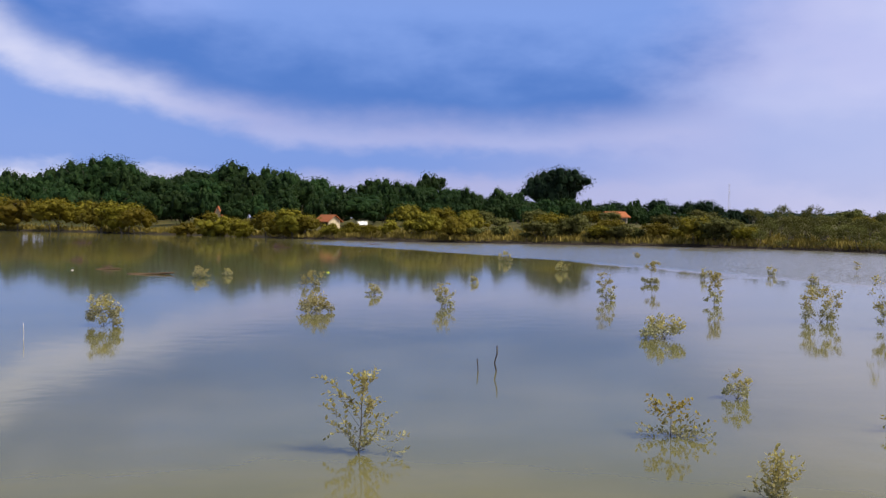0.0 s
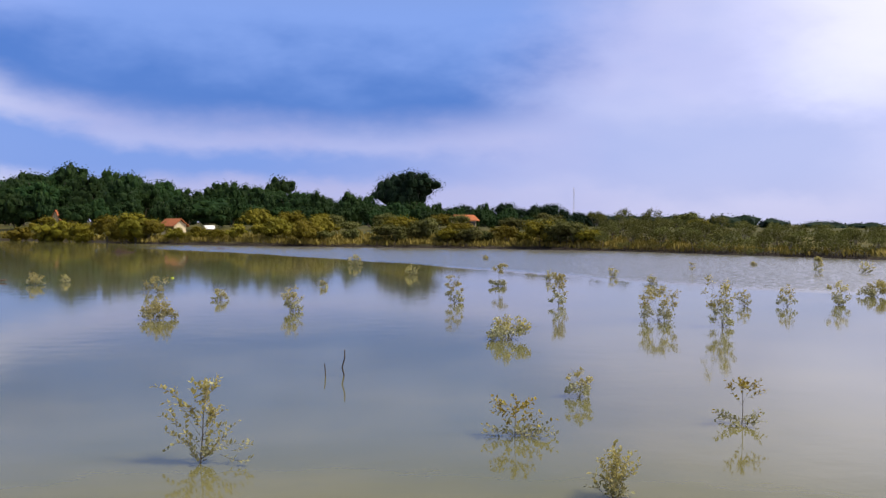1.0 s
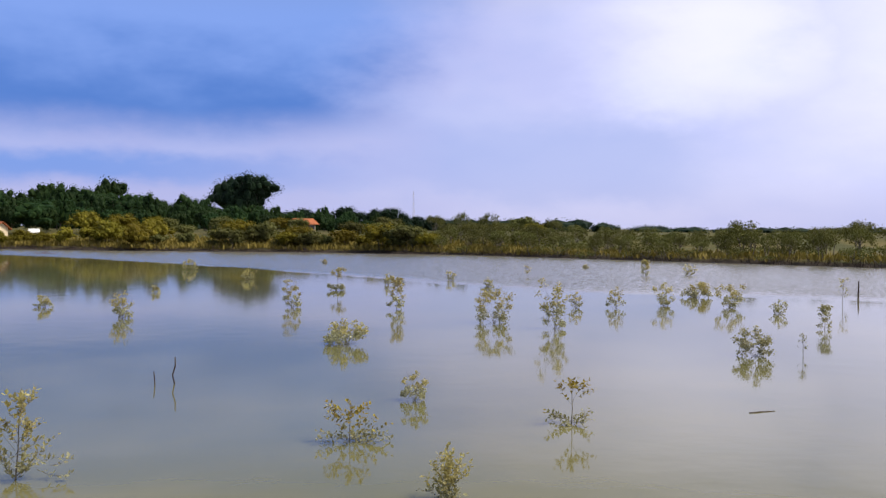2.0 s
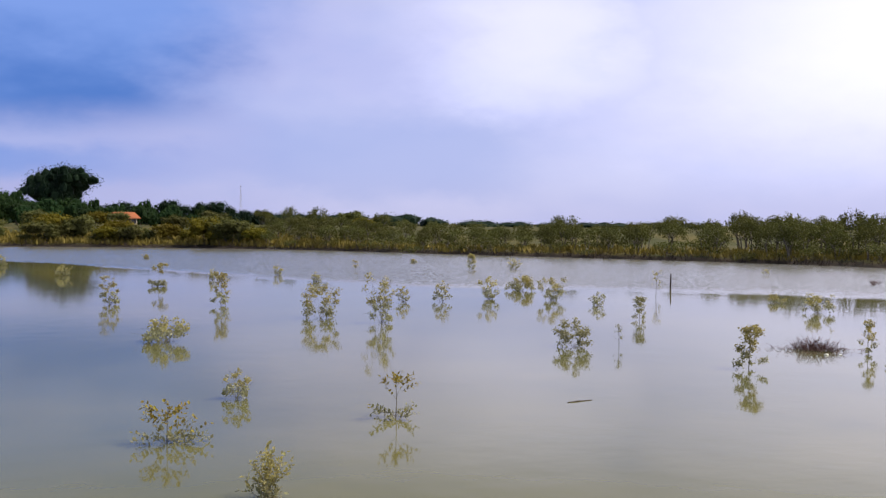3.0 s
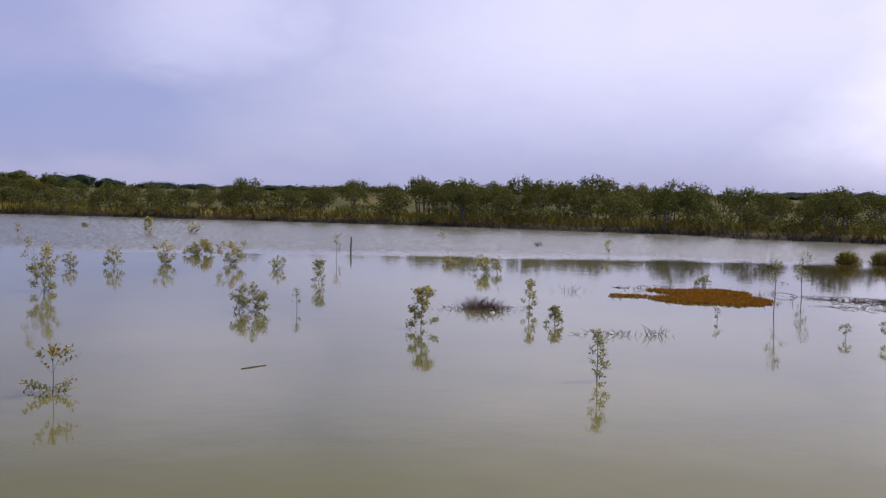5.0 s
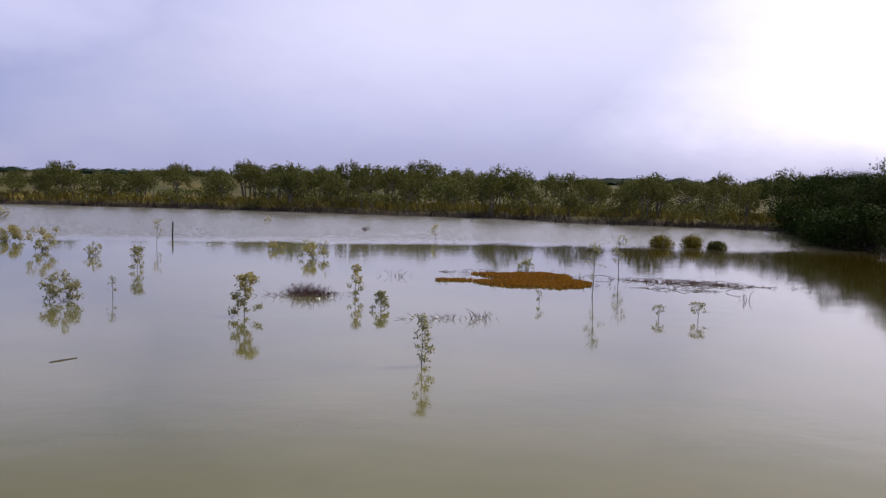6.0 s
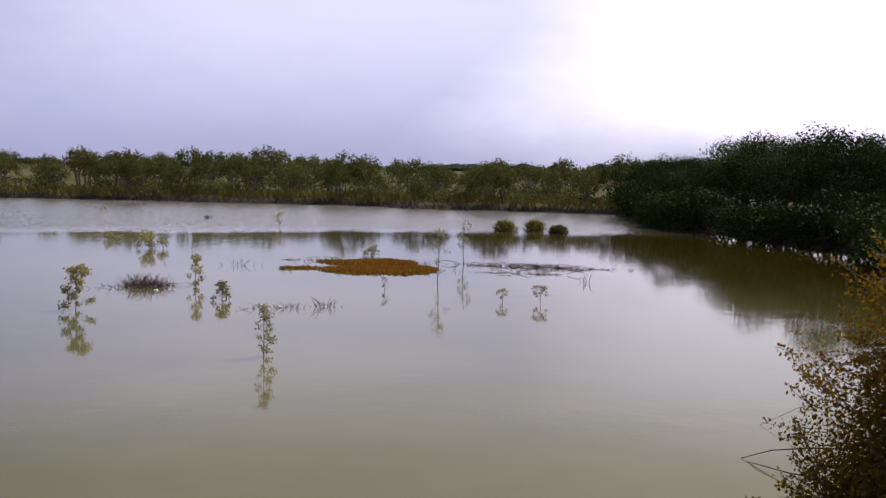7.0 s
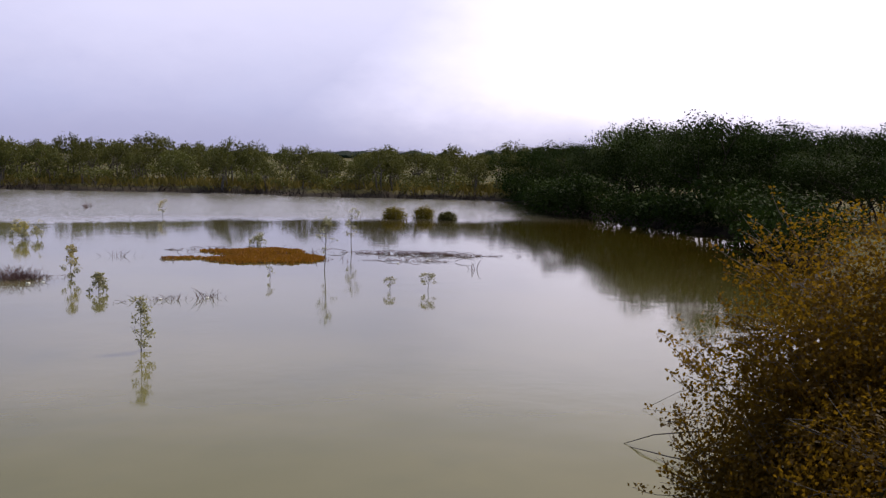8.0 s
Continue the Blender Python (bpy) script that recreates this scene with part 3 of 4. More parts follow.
# rounded olive mangrove bushes along the far shore
bush = [broadleaf("mangrove_bush", 300 + i, here(*polar(az, r)), h, w, 2000, 0.21, OLIVE, BARK, "rounded olive-yellow mangrove bush at the water's edge", "mangrove bushes on the far shore", 9, 0.05, 0.6, 0.05, 3, 0.75, 5, 0.5)
        for i, (az, r, h, w) in enumerate(((-19.0, 217, 6.2, 7.5), (-8.8, 152, 4.2, 5.0), (5.9, 131, 3.5, 4.5), (13.6, 122, 3.2, 4.2)))]
spots = []
for az, h in ((-24.5, 6.6), (-23.2, 6.4), (-22.2, 6.9), (-20.4, 6.6), (-18.1, 6.0), (-17.1, 5.6), (-16.3, 5.0), (-13.9, 3.4), (-12.6, 5.0), (-12.1, 4.6), (-10.9, 3.3), (-9.6, 4.3), (-8.3, 4.8), (-7.6, 3.4), (-6.2, 2.1), (-5.0, 2.2), (-4.1, 1.9),
              (-3.0, 2.4), (-1.6, 2.6), (-0.8, 3.6), (0.6, 3.2), (1.6, 2.2), (3.2, 2.6), (4.6, 1.6), (5.4, 3.3), (6.5, 3.0), (8.0, 1.9), (8.6, 3.0), (9.1, 3.5), (9.7, 3.3), (10.6, 2.1), (11.6, 2.9), (12.6, 2.2), (14.4, 3.3), (15.4, 3.0), (16.2, 2.7)):
    edge = float(np.interp(az, [-30, -23, -16, -8, 0, 11, 17], [245, 228, 183, 147, 131, 123, 117]))
    x, y = polar(az, edge + rng.uniform(1.5, 4.0))
    spots.append((x, y, h / 4.2, rng.uniform(0.85, 1.05)))
for i in range(20):
    az = rng.uniform(-2, 24)
    edge = float(np.interp(az, [-30, -23, -16, -8, 0, 11, 17, 24], [245, 228, 183, 147, 131, 123, 117, 106]))
    x, y = polar(az, edge + rng.uniform(6, 30))
    spots.append((x, y, rng.uniform(0.55, 0.82), 1.0))
green = [broadleaf("mangrove_bush", 320 + i, here(*polar(az, r)), h, w, 2000, 0.20, GREYGREEN, BARK, "rounded dull green mangrove bush at the water's edge", "mangrove bushes on the far shore", 9, 0.05, 0.6, 0.05, 3, 0.75, 5, 0.5)
         for i, (az, r, h, w) in enumerate(((7.2, 130, 3.3, 4.6), (15.0, 121, 3.2, 4.4)))]
copies(rng, bush, [q for q in spots if math.degrees(math.atan2(q[0], q[1])) < 1.5], (6.2, 4.2, 3.5, 3.2))
copies(rng, green + bush[2:3], [q for q in spots if math.degrees(math.atan2(q[0], q[1])) >= 1.5])

# grey-green mangrove trees with bare stems along the right-hand shore
mang = [broadleaf("mangrove_tree", 400 + i, here(*polar(az, r)), h, w, 1400, 0.165, GREYGREEN, BARK, "slender grey-green mangrove tree with bare pale stems", "mangrove trees on the far shore", 8, 0.27, 0.72, 0.08, 2, 0.5, 5, 0, 0.9)
        for i, (az, r, h, w) in enumerate(((20.0, 118, 3.4, 3.3), (33.0, 101, 3.6, 2.9), (45.0, 88, 4.0, 3.1), (56.0, 83, 3.9, 2.7), (64.0, 77, 3.6, 3.0)))]
spots = []
for row, (gap, grow) in enumerate(((1.8, 0.86), (4.5, 1.0), (8.5, 1.06), (13.5, 1.08), (22.0, 1.08))):
    az = 16.5 + rng.random()
    while az < 77:
        edge = float(np.interp(az, [11, 17, 25, 30, 37, 43, 49, 57, 62, 64, 69, 72, 78], [123, 117, 104, 98, 93, 88, 85, 80, 77, 75, 73, 73, 72]))
        r = edge + gap + rng.uniform(-1.2, 1.2)
        top = float(np.interp(az, [16, 22, 27, 33, 36, 39, 44, 48, 52, 57, 62, 66, 70, 73, 78], [0.16, 0.10, 0.0, -0.02, 0.15, 0.50, 0.48, 0.55, 0.62, 0.40, 0.15, 0.35, 0.40, 0.6, 0.9]))
        h = (3.0 + math.tan(radians(top)) * r) * grow * rng.uniform(0.80, 1.02) - 0.3
        x, y = polar(az, r)
        if rng.random() > 0.12:
            spots.append((x, y, h / 3.7, rng.uniform(0.95, 1.05)))
        az += 1.9 * 90 / r * rng.uniform(0.6, 1.35)
copies(rng, mang, spots)
# undergrowth between and in front of their stems
low = [broadleaf("mangrove_undergrowth", 450 + i, here(*polar(az, r)), h, w, 520, 0.17, GREYGREEN, BARK, "low tangled mangrove undergrowth on the muddy bank", "undergrowth on the far shore", 7, 0.0, 0.65, 0.05, 3, 0.6, 3, 0)
       for i, (az, r, h, w) in enumerate(((28.0, 102, 1.6, 3.2), (50.0, 87, 1.4, 3.0)))]
spots = []
for row, gap in enumerate((1.0, 4.0, 9.0, 16.0)):
    az = 17.0
    while az < 76:
        edge = float(np.interp(az, [11, 17, 25, 30, 37, 43, 49, 57, 62, 64, 69, 72, 78], [123, 117, 104, 98, 93, 88, 85, 80, 77, 75, 73, 73, 72]))
        x, y = polar(az, edge + gap + rng.uniform(-0.8, 0.8))
        if rng.random() > 0.25:
            spots.append((x, y, rng.uniform(0.5, 1.0) * (1.0 if gap < 8 else 1.55), rng.uniform(0.7, 1.1)))
        az += rng.uniform(1.0, 2.4)
copies(rng, low, spots)

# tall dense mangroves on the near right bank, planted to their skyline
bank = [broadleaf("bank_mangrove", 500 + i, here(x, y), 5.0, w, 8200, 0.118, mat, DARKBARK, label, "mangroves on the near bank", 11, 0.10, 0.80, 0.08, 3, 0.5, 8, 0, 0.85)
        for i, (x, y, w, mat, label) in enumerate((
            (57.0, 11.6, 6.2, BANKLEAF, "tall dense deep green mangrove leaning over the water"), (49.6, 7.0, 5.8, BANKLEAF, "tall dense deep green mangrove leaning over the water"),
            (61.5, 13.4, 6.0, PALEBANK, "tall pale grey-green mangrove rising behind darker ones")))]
for az, r, top, k in ((71.4, 76, 0.75, 0), (72.8, 74, 0.95, 1), (73.9, 68, 0.85, 0), (75.1, 65, 1.15, 1), (76.1, 61, 0.8, 0), (77.2, 63, 1.8, 2), (78.6, 60, 2.25, 2), (79.6, 62, 2.2, 2), (79.2, 54, 1.1, 0), (80.6, 52.5, 1.35, 1),
                      (81.5, 55, 1.3, 0), (82.6, 51, 1.45, 1), (83.9, 54, 2.05, 0), (84.6, 50, 1.9, 1), (85.6, 53, 2.35, 0), (86.8, 50, 1.15, 2), (87.5, 50, 1.1, 2), (88.7, 51, 2.15, 1), (90.2, 49, 1.9, 0), (92.5, 47, 2.2, 1), (95, 46, 2.3, 0), (98, 46, 2.3, 1),
                      (83.4, 47.5, 0.5, 0), (86.4, 46.5, 0.6, 1), (89.0, 45, 0.6, 0), (91.5, 44, 0.8, 1), (95, 42, 0.9, 0), (82.5, 60, 1.3, 1), (86, 60, 1.7, 0), (90, 57, 1.8, 1), (94, 55, 1.8, 0), (78, 68, 1.5, 1), (80.0, 64, 1.9, 0), (75.0, 80, 1.1, 1)):
    x, y = polar(az, r)
    h = (3.0 + math.tan(radians(top)) * r - floor_at(x, y)) / 5.0
    wide_by = max(0.75, min(h, 1.15))
    copy_thing(bank[k], here(x, y, rng.uniform(0, 360)) @ Matrix.Diagonal((wide_by, wide_by, h, 1)))

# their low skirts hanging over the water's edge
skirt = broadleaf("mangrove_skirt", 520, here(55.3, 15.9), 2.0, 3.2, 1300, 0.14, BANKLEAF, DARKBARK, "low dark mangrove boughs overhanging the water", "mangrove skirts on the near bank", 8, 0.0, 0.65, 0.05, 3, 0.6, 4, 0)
spots = []
for (ax, ay), (bx, by) in zip(POND[6:12], POND[7:13]):
    steps = max(1, int(math.hypot(bx - ax, by - ay) / 0.9))
    for k in range(steps):
        f = (k + rng.uniform(0.2, 0.8)) / steps
        spots.append((ax + (bx - ax) * f + rng.uniform(-0.3, 0.5), ay + (by - ay) * f - rng.uniform(-0.3, 0.5), rng.uniform(0.75, 1.25), rng.uniform(0.8, 1.2)))
for x, y, size, k in spots:
    copy_thing(skirt, pose(x, y, -0.3, 0, 0, rng.uniform(0, 360)) @ Matrix.Diagonal((size, size, size * k, 1)))

# the golden-olive shrub at the camera's elbow, rooted on the bank
shrub = empty("mangrove_shrub", here(10.6, -0.2), "golden-olive leafy shrub overhanging the bank", "bush")
srng = random.Random(77)
lift = -floor_at(10.6, -0.2)
lumps = [((-0.35, 0.92, 0.60), (0.85, 0.82, 0.80)), ((-0.1, 0.50, 1.35), (1.05, 0.85, 0.95)), ((0.2, -0.55, 1.75), (1.1, 0.95, 1.05)), ((0.1, -1.4, 1.35), (1.1, 1.0, 1.25)), ((-0.7, 0.1, 0.55), (0.95, 0.95, 0.75)), ((-0.9, -0.9, 0.6), (1.1, 1.0, 0.9)), ((-0.8, 1.22, 0.12), (0.5, 0.42, 0.35)), ((-0.2, 0.75, 0.15), (0.9, 0.85, 0.75)), ((-0.6, 0.35, 0.95), (0.9, 0.9, 0.8)), ((-1.8, 0.1, 0.65), (0.9, 0.75, 0.5)), ((-1.15, 0.75, 0.30), (0.75, 0.6, 0.5)), ((-1.9, -0.9, 1.0), (1.0, 0.9, 0.6))]
lumps = [((x * 1.05, y * 1.05 + 0.22, zz * 1.05 + 0.22 + lift), (r[0] * 1.1, r[1] * 1.1, r[2] * 1.1)) for (x, y, zz), r in lumps]
wood = Soup()
for c, r in lumps:
    for _ in range(3):
        pts = limb(srng, wood, (srng.uniform(-0.3, 0.3), srng.uniform(-0.3, 0.3), -0.2), (c[0] + srng.uniform(-0.3, 0.3), c[1] + srng.uniform(-0.3, 0.3), c[2]), 0.025, 0.012, 0.12, 5, 6)
    for _ in range(26):
        d = unit(srng)
        limb(srng, wood, c, (c[0] + d.x * r[0] * 1.08, c[1] + d.y * r[1] * 1.08, c[2] + d.z * r[2] * 1.08), 0.008, 0.002, 0.15, 4, 4)
tagged(part("branch_tangle", wood, BARK, shrub, "grey bare twigs", flat=False), kind="stuff")
leaves = Soup()
clumps(srng, leaves, lumps, 160000, 0.037, 0.3, 1.0)
# loose sprays reaching out over the water
sprig = Soup()
tips = []
for k in range(60):
    c, r = lumps[srng.choice((0, 0, 1, 1, 6, 4))]
    d = Vector((srng.uniform(-0.9, 0.3), srng.uniform(0.4, 1.0), srng.uniform(-0.3, 0.8))).normalized()
    a = Vector((c[0] + d.x * r[0] * 0.8, c[1] + d.y * r[1] * 0.8, c[2] + d.z * r[2] * 0.8))
    b = a + d * srng.uniform(0.25, 0.55) + Vector((0, 0, srng.uniform(-0.05, 0.2)))
    limb(srng, sprig, a, b, 0.005, 0.0015, 0.12, 4, 4)
    for q in range(26):
        tips.append((a.lerp(b, srng.uniform(0.2, 1.0)), (0.045, 0.045, 0.045)))
tagged(part("spray_tangle", sprig, BARK, shrub, "thin grey twigs", flat=False), kind="stuff")
clumps(srng, leaves, tips, 2600, 0.036, 0.3, 1.1)
tagged(part("foliage", leaves, GOLDEN, shrub), kind="stuff")


# ---- mangrove saplings standing in the water ----
LEAF_MESHES = {}


def single_leaf(mat, k):
    if (mat.name, k) not in LEAF_MESHES:
        s = Soup()
        s.leaf((0, 0, 0), Vector((1, 0, 0)), Vector((0, 0, 1)), 1.0, (0.5, 0.58, 0.66)[k])
        LEAF_MESHES[(mat.name, k)] = s.mesh("leaf", mat)
    return LEAF_MESHES[(mat.name, k)]


def sapling(x, y, h, w, style="round", seed=0, leaf=0.07, density=1.0, upper=SAPLEAF, lower=SAPDARK, near=False, extra=(), label=""):
    """A young mangrove: stems rising from the drowned bed, side twigs, paired oval leaves."""
    rng = random.Random(seed * 7 + 13)
    words = {"round": "bushy olive mangrove sapling rising from the water", "flat": "low wide pale olive mangrove sapling spreading over the water",
             "tall": "slender olive mangrove sapling rising from the water", "y": "forked mangrove sapling with a yellowing top in the water",
             "sparse": "thin sparse-leaved mangrove sapling standing in the water"}
    plant = empty("mangrove_sapling", pose(x, y, 0), label or words[style], "sapling", "mangrove saplings in the lagoon")
    wood, tops, lows = Soup(), Soup(), Soup()
    twigs = []
    n = {"round": 11, "flat": 13, "tall": 13, "y": 9, "sparse": 10}[style]
    n = max(4, int(n * (0.75 + 0.5 * density)))
    r0 = 0.005 + 0.006 * h
    foot = Vector((0, 0, -0.45))
    if style in ("round", "flat"):
        for i in range(n):
            a = 2 * math.pi * (i + rng.random() * 0.8) / n
            up = 0.14 + 0.86 * ((i * 0.618) % 1.0) if style == "round" else rng.uniform(0.12, 0.95)
            reach = w * 0.5 * (rng.uniform(0.45, 1.15) * (0.62 + 0.5 * math.sin(math.pi * min(up, 0.8))) if style == "round" else rng.uniform(0.55, 1.08) * (1.05 - 0.5 * up * up))
            twigs.append((foot + Vector((0, 0, 0.42)), Vector((math.cos(a) * reach, math.sin(a) * reach, h * up)), 0.25))
        twigs.append((foot + Vector((0, 0, 0.42)), Vector((rng.uniform(-0.1, 0.1) * w, 0, h)), 0.3))
        limb(rng, wood, foot, (0, 0, 0.05), r0, r0 * 0.8, 0.05, 3, 6)
    else:
        lean = rng.uniform(-0.12, 0.12) * h
        stem = [foot, Vector((0, 0, 0)), Vector((lean * 0.3, rng.uniform(-0.03, 0.03), h * 0.35)), Vector((lean * 0.4, 0, h * 0.68)), Vector((lean, 0, h * 0.97))]
        wood.tube(stem, [r0, r0, r0 * 0.75, r0 * 0.5, r0 * 0.2], 6)
        twigs.append((stem[3], stem[4], 0.1))
        for i in range(n):
            k = {"tall": 0.05 + 0.88 * i / n, "y": rng.choice((rng.uniform(0.02, 0.15), rng.uniform(0.5, 0.9), rng.uniform(0.55, 0.9))), "sparse": 0.25 + 0.7 * i / n}[style]
            s = k * (len(stem) - 2)
            a0 = stem[1 + min(int(s), 2)].lerp(stem[2 + min(int(s), 2)], s - min(int(s), 2))
            a = 2 * math.pi * (i * 0.382 + rng.random() * 0.2)
            reach = w * 0.5 * rng.uniform(0.55, 1.05) * {"tall": 1.1 - 0.7 * k, "y": 1.0 if k > 0.3 else 0.95, "sparse": 1.0 - 0.45 * k}[style]
            rise = min(h * rng.uniform(0.10, 0.30) * (0.25 + 0.75 * min(1.0, k * 2)), max(h * 1.0 - a0.z, 0.03))
            twigs.append((a0, a0 + Vector((math.cos(a) * reach, math.sin(a) * reach, rise)), 0.25))
    for a, b, bare in extra:
        twigs.append((Vector(a), Vector(b), bare))
    leaf *= 1.1 if near else 0.74
    density *= 1.0 if near else 1.3
    if not near:
        knots = []
        for a, b, bare in twigs:
            for _ in range(1 if style == "sparse" else 2):
                q = a.lerp(b, rng.uniform(0.55, 1.0))
                k = w * {"round": 0.125, "flat": 0.11, "tall": 0.15, "y": 0.15, "sparse": 0.12}[style] * rng.uniform(0.6, 1.4)
                knots.append(((q.x, q.y, max(min(q.z, h - k * 0.6), 0.03 + k * 0.5)), (k, k, k * 0.85)))
        area = sum(r[0] * r[2] for _, r in knots)
        # sunlit tops and shaded bottoms are put into the leaf colour
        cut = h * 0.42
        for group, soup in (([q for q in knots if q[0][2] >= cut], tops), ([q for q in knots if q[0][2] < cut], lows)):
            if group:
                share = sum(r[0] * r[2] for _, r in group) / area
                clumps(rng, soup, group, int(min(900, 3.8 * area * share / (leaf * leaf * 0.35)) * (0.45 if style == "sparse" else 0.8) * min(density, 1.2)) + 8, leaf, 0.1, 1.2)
    for a, b, bare in list(twigs):
        for _ in range(2):
            k = rng.uniform(0.35, 0.8)
            q = a.lerp(b, k)
            tip = q + ((b - a) * rng.uniform(0.25, 0.5) + unit(rng) * (b - a).length * 0.35)
            tip.z = min(max(tip.z, 0.03), h)
            twigs.append((q, tip, 0.15))
    for a, b, bare in twigs:
        stick = Soup() if near else wood
        pts = limb(rng, stick, a, b, r0 * 0.3, r0 * 0.10, 0.14, 4, 4)
        if near:
            holder = part("branch", stick, BARK, plant, flat=False)
        length = (b - a).length
        pairs = max(2, int(length * (1 - bare) / (leaf * 0.62) * density * (0.5 if style == "sparse" else 0.8)))
        for i in range(pairs + 1):
            k = bare + (1 - bare) * i / pairs
            q = pts[min(int(k * 4), 3)].lerp(pts[min(int(k * 4), 3) + 1], k * 4 - min(int(k * 4), 3))
            d = (b - a).normalized()
            for side in (-1, 1):
                out = d.cross(unit(rng)).normalized() * side + d * 0.6 + Vector((0, 0, 0.35))
                L = leaf * rng.uniform(0.65, 1.2)
                # higher leaves take the sunlit colour, lower ones the shaded colour
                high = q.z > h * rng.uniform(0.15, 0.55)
                nrm = Vector((0, 0, 1)) + unit(rng) * 0.55
                if near:
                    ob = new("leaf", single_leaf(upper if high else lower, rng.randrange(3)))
                    ob.parent = holder
                    xx = out.normalized()
                    yy = nrm.cross(xx).normalized()
                    zz = xx.cross(yy)
                    ob.matrix_basis = Matrix((xx, yy, zz)).transposed().to_4x4()
                    ob.matrix_basis = Matrix.Translation(q) @ ob.matrix_basis @ Matrix.Diagonal((L, L, L, 1))
    if near:
        part("stem", wood, BARK, plant, flat=False)
    else:
        tagged(part("stem_wood", wood, BARK, plant, flat=False), kind="stuff")
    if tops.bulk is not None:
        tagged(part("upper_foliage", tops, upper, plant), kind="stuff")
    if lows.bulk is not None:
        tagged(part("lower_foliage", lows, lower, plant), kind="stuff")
    return plant


# nearest saplings, leaf by leaf
sapling(-1.06, 13.21, 1.02, 0.70, "tall", 1, 0.066, 1.15, near=True, extra=(((0, 0, 0.04), (0.62, -0.08, 0.24), 0.3), ((0, 0, 0.06), (0.36, 0.1, 0.36), 0.35), ((0, 0, 0.1), (-0.42, 0.05, 0.40), 0.3), ((0, 0, 0.0), (-0.10, 0.0, 0.16), 0.2), ((0, 0, 0.0), (0.16, 0.0, 0.18), 0.2), ((0, 0, 0.2), (-0.45, 0.0, 0.60), 0.35), ((0, 0, 0.35), (-0.32, 0.05, 0.92), 0.35), ((0, 0, 0.3), (0.14, -0.05, 0.72), 0.35)),
        label="tall sparse olive mangrove sapling with a low side branch")
sapling(3.18, 14.36, 0.56, 0.80, "y", 2, 0.060, 1.0, upper=YELLOWLEAF, near=True, extra=(((0, 0, 0.02), (-0.44, -0.05, 0.08), 0.35), ((0, 0, 0.05), (0.38, 0, 0.30), 0.3), ((0, 0, 0.03), (0.40, 0.05, 0.12), 0.3), ((0, 0, 0.08), (-0.30, 0, 0.32), 0.3), ((0, 0, 0.1), (0.28, 0.1, 0.42), 0.3), ((0, 0, 0.0), (-0.18, 0.05, 0.12), 0.15), ((0, 0, 0.0), (0.15, -0.05, 0.12), 0.15)), label="bushy mangrove sapling with a pale yellow top in the water")
sapling(3.55, 10.98, 0.54, 0.40, "round", 3, 0.052, 1.35, near=True, label="upright bushy mangrove sapling with pale leaf tips")
sapling(4.99, 17.48, 0.50, 0.54, "round", 4, 0.060, 1.0, label="small rounded olive mangrove sapling")
sapling(6.74, 14.77, 0.66, 0.72, "y", 5, 0.060, 0.9, upper=YELLOWLEAF, near=True, extra=(((0, 0, 0.03), (0.34, 0, 0.14), 0.3), ((0, 0, 0.03), (-0.32, 0.05, 0.12), 0.3), ((0, 0, 0.3), (-0.26, 0, 0.66), 0.3), ((0, 0, 0.3), (0.26, 0, 0.58), 0.4)), label="forked mangrove sapling with yellow top and bare stem")
# saplings farther out, towards the far shore
sapling(-9.28, 28.39, 1.00, 1.20, "round", 6, 0.09)
sapling(-4.09, 32.96, 0.62, 1.30, "flat", 7, 0.10)
sapling(-5.73, 45.49, 0.68, 1.05, "round", 8, 0.11, 0.7)
sapling(-11.94, 51.21, 0.60, 1.00, "round", 9, 0.11, 0.8)
sapling(-11.05, 53.38, 0.40, 0.60, "flat", 10, 0.11, 0.8)
sapling(-2.69, 40.72, 0.44, 0.68, "flat", 11, 0.10, 0.8)
sapling(0.07, 35.46, 0.86, 0.82, "round", 12, 0.095, 1.2)
sapling(6.11, 38.75, 1.12, 0.80, "round", 13, 0.10, 1.2)
sapling(9.81, 48.95, 1.05, 0.90, "y", 14, 0.11, upper=SAPLEAF)
sapling(9.69, 37.04, 1.15, 0.70, "tall", 15, 0.10)
sapling(13.32, 53.05, 0.56, 0.45, "round", 16, 0.11)
sapling(11.32, 31.06, 1.08, 1.30, "round", 17, 0.095, 0.9)
sapling(17.99, 50.37, 0.48, 0.52, "round", 18, 0.11)
sapling(12.47, 28.86, 1.50, 0.98, "round", 19, 0.09, 1.3)
sapling(16.51, 36.25, 0.66, 0.56, "round", 20, 0.10)
sapling(5.65, 26.41, 0.66, 1.36, "flat", 21, 0.085, 1.1)
# saplings in the middle of the lagoon
sapling(14.50, 21.52, 0.70, 1.02, "round", 22, 0.08, 0.9, upper=SAPDARK)
sapling(17.98, 35.87, 0.80, 0.72, "round", 23, 0.10, 0.8)
sapling(20.36, 36.51, 0.92, 0.86, "round", 24, 0.10, 1.2)
sapling(24.34, 40.59, 0.66, 1.38, "flat", 25, 0.11)
sapling(22.36, 35.04, 1.05, 1.05, "round", 26, 0.10)
sapling(22.59, 32.16, 0.50, 0.64, "round", 27, 0.10, 0.8, upper=SAPDARK)
sapling(20.45, 26.83, 0.74, 0.55, "tall", 28, 0.085, upper=SAPDARK)
sapling(27.71, 35.32, 1.08, 0.58, "sparse", 29, 0.10)
sapling(15.56, 21.16, 0.55, 0.30, "sparse", 30, 0.075, upper=SAPDARK)
sapling(15.76, 16.85, 0.92, 0.70, "tall", 31, 0.072, 1.1)
sapling(20.12, 17.59, 0.80, 0.46, "tall", 32, 0.075, 0.8)
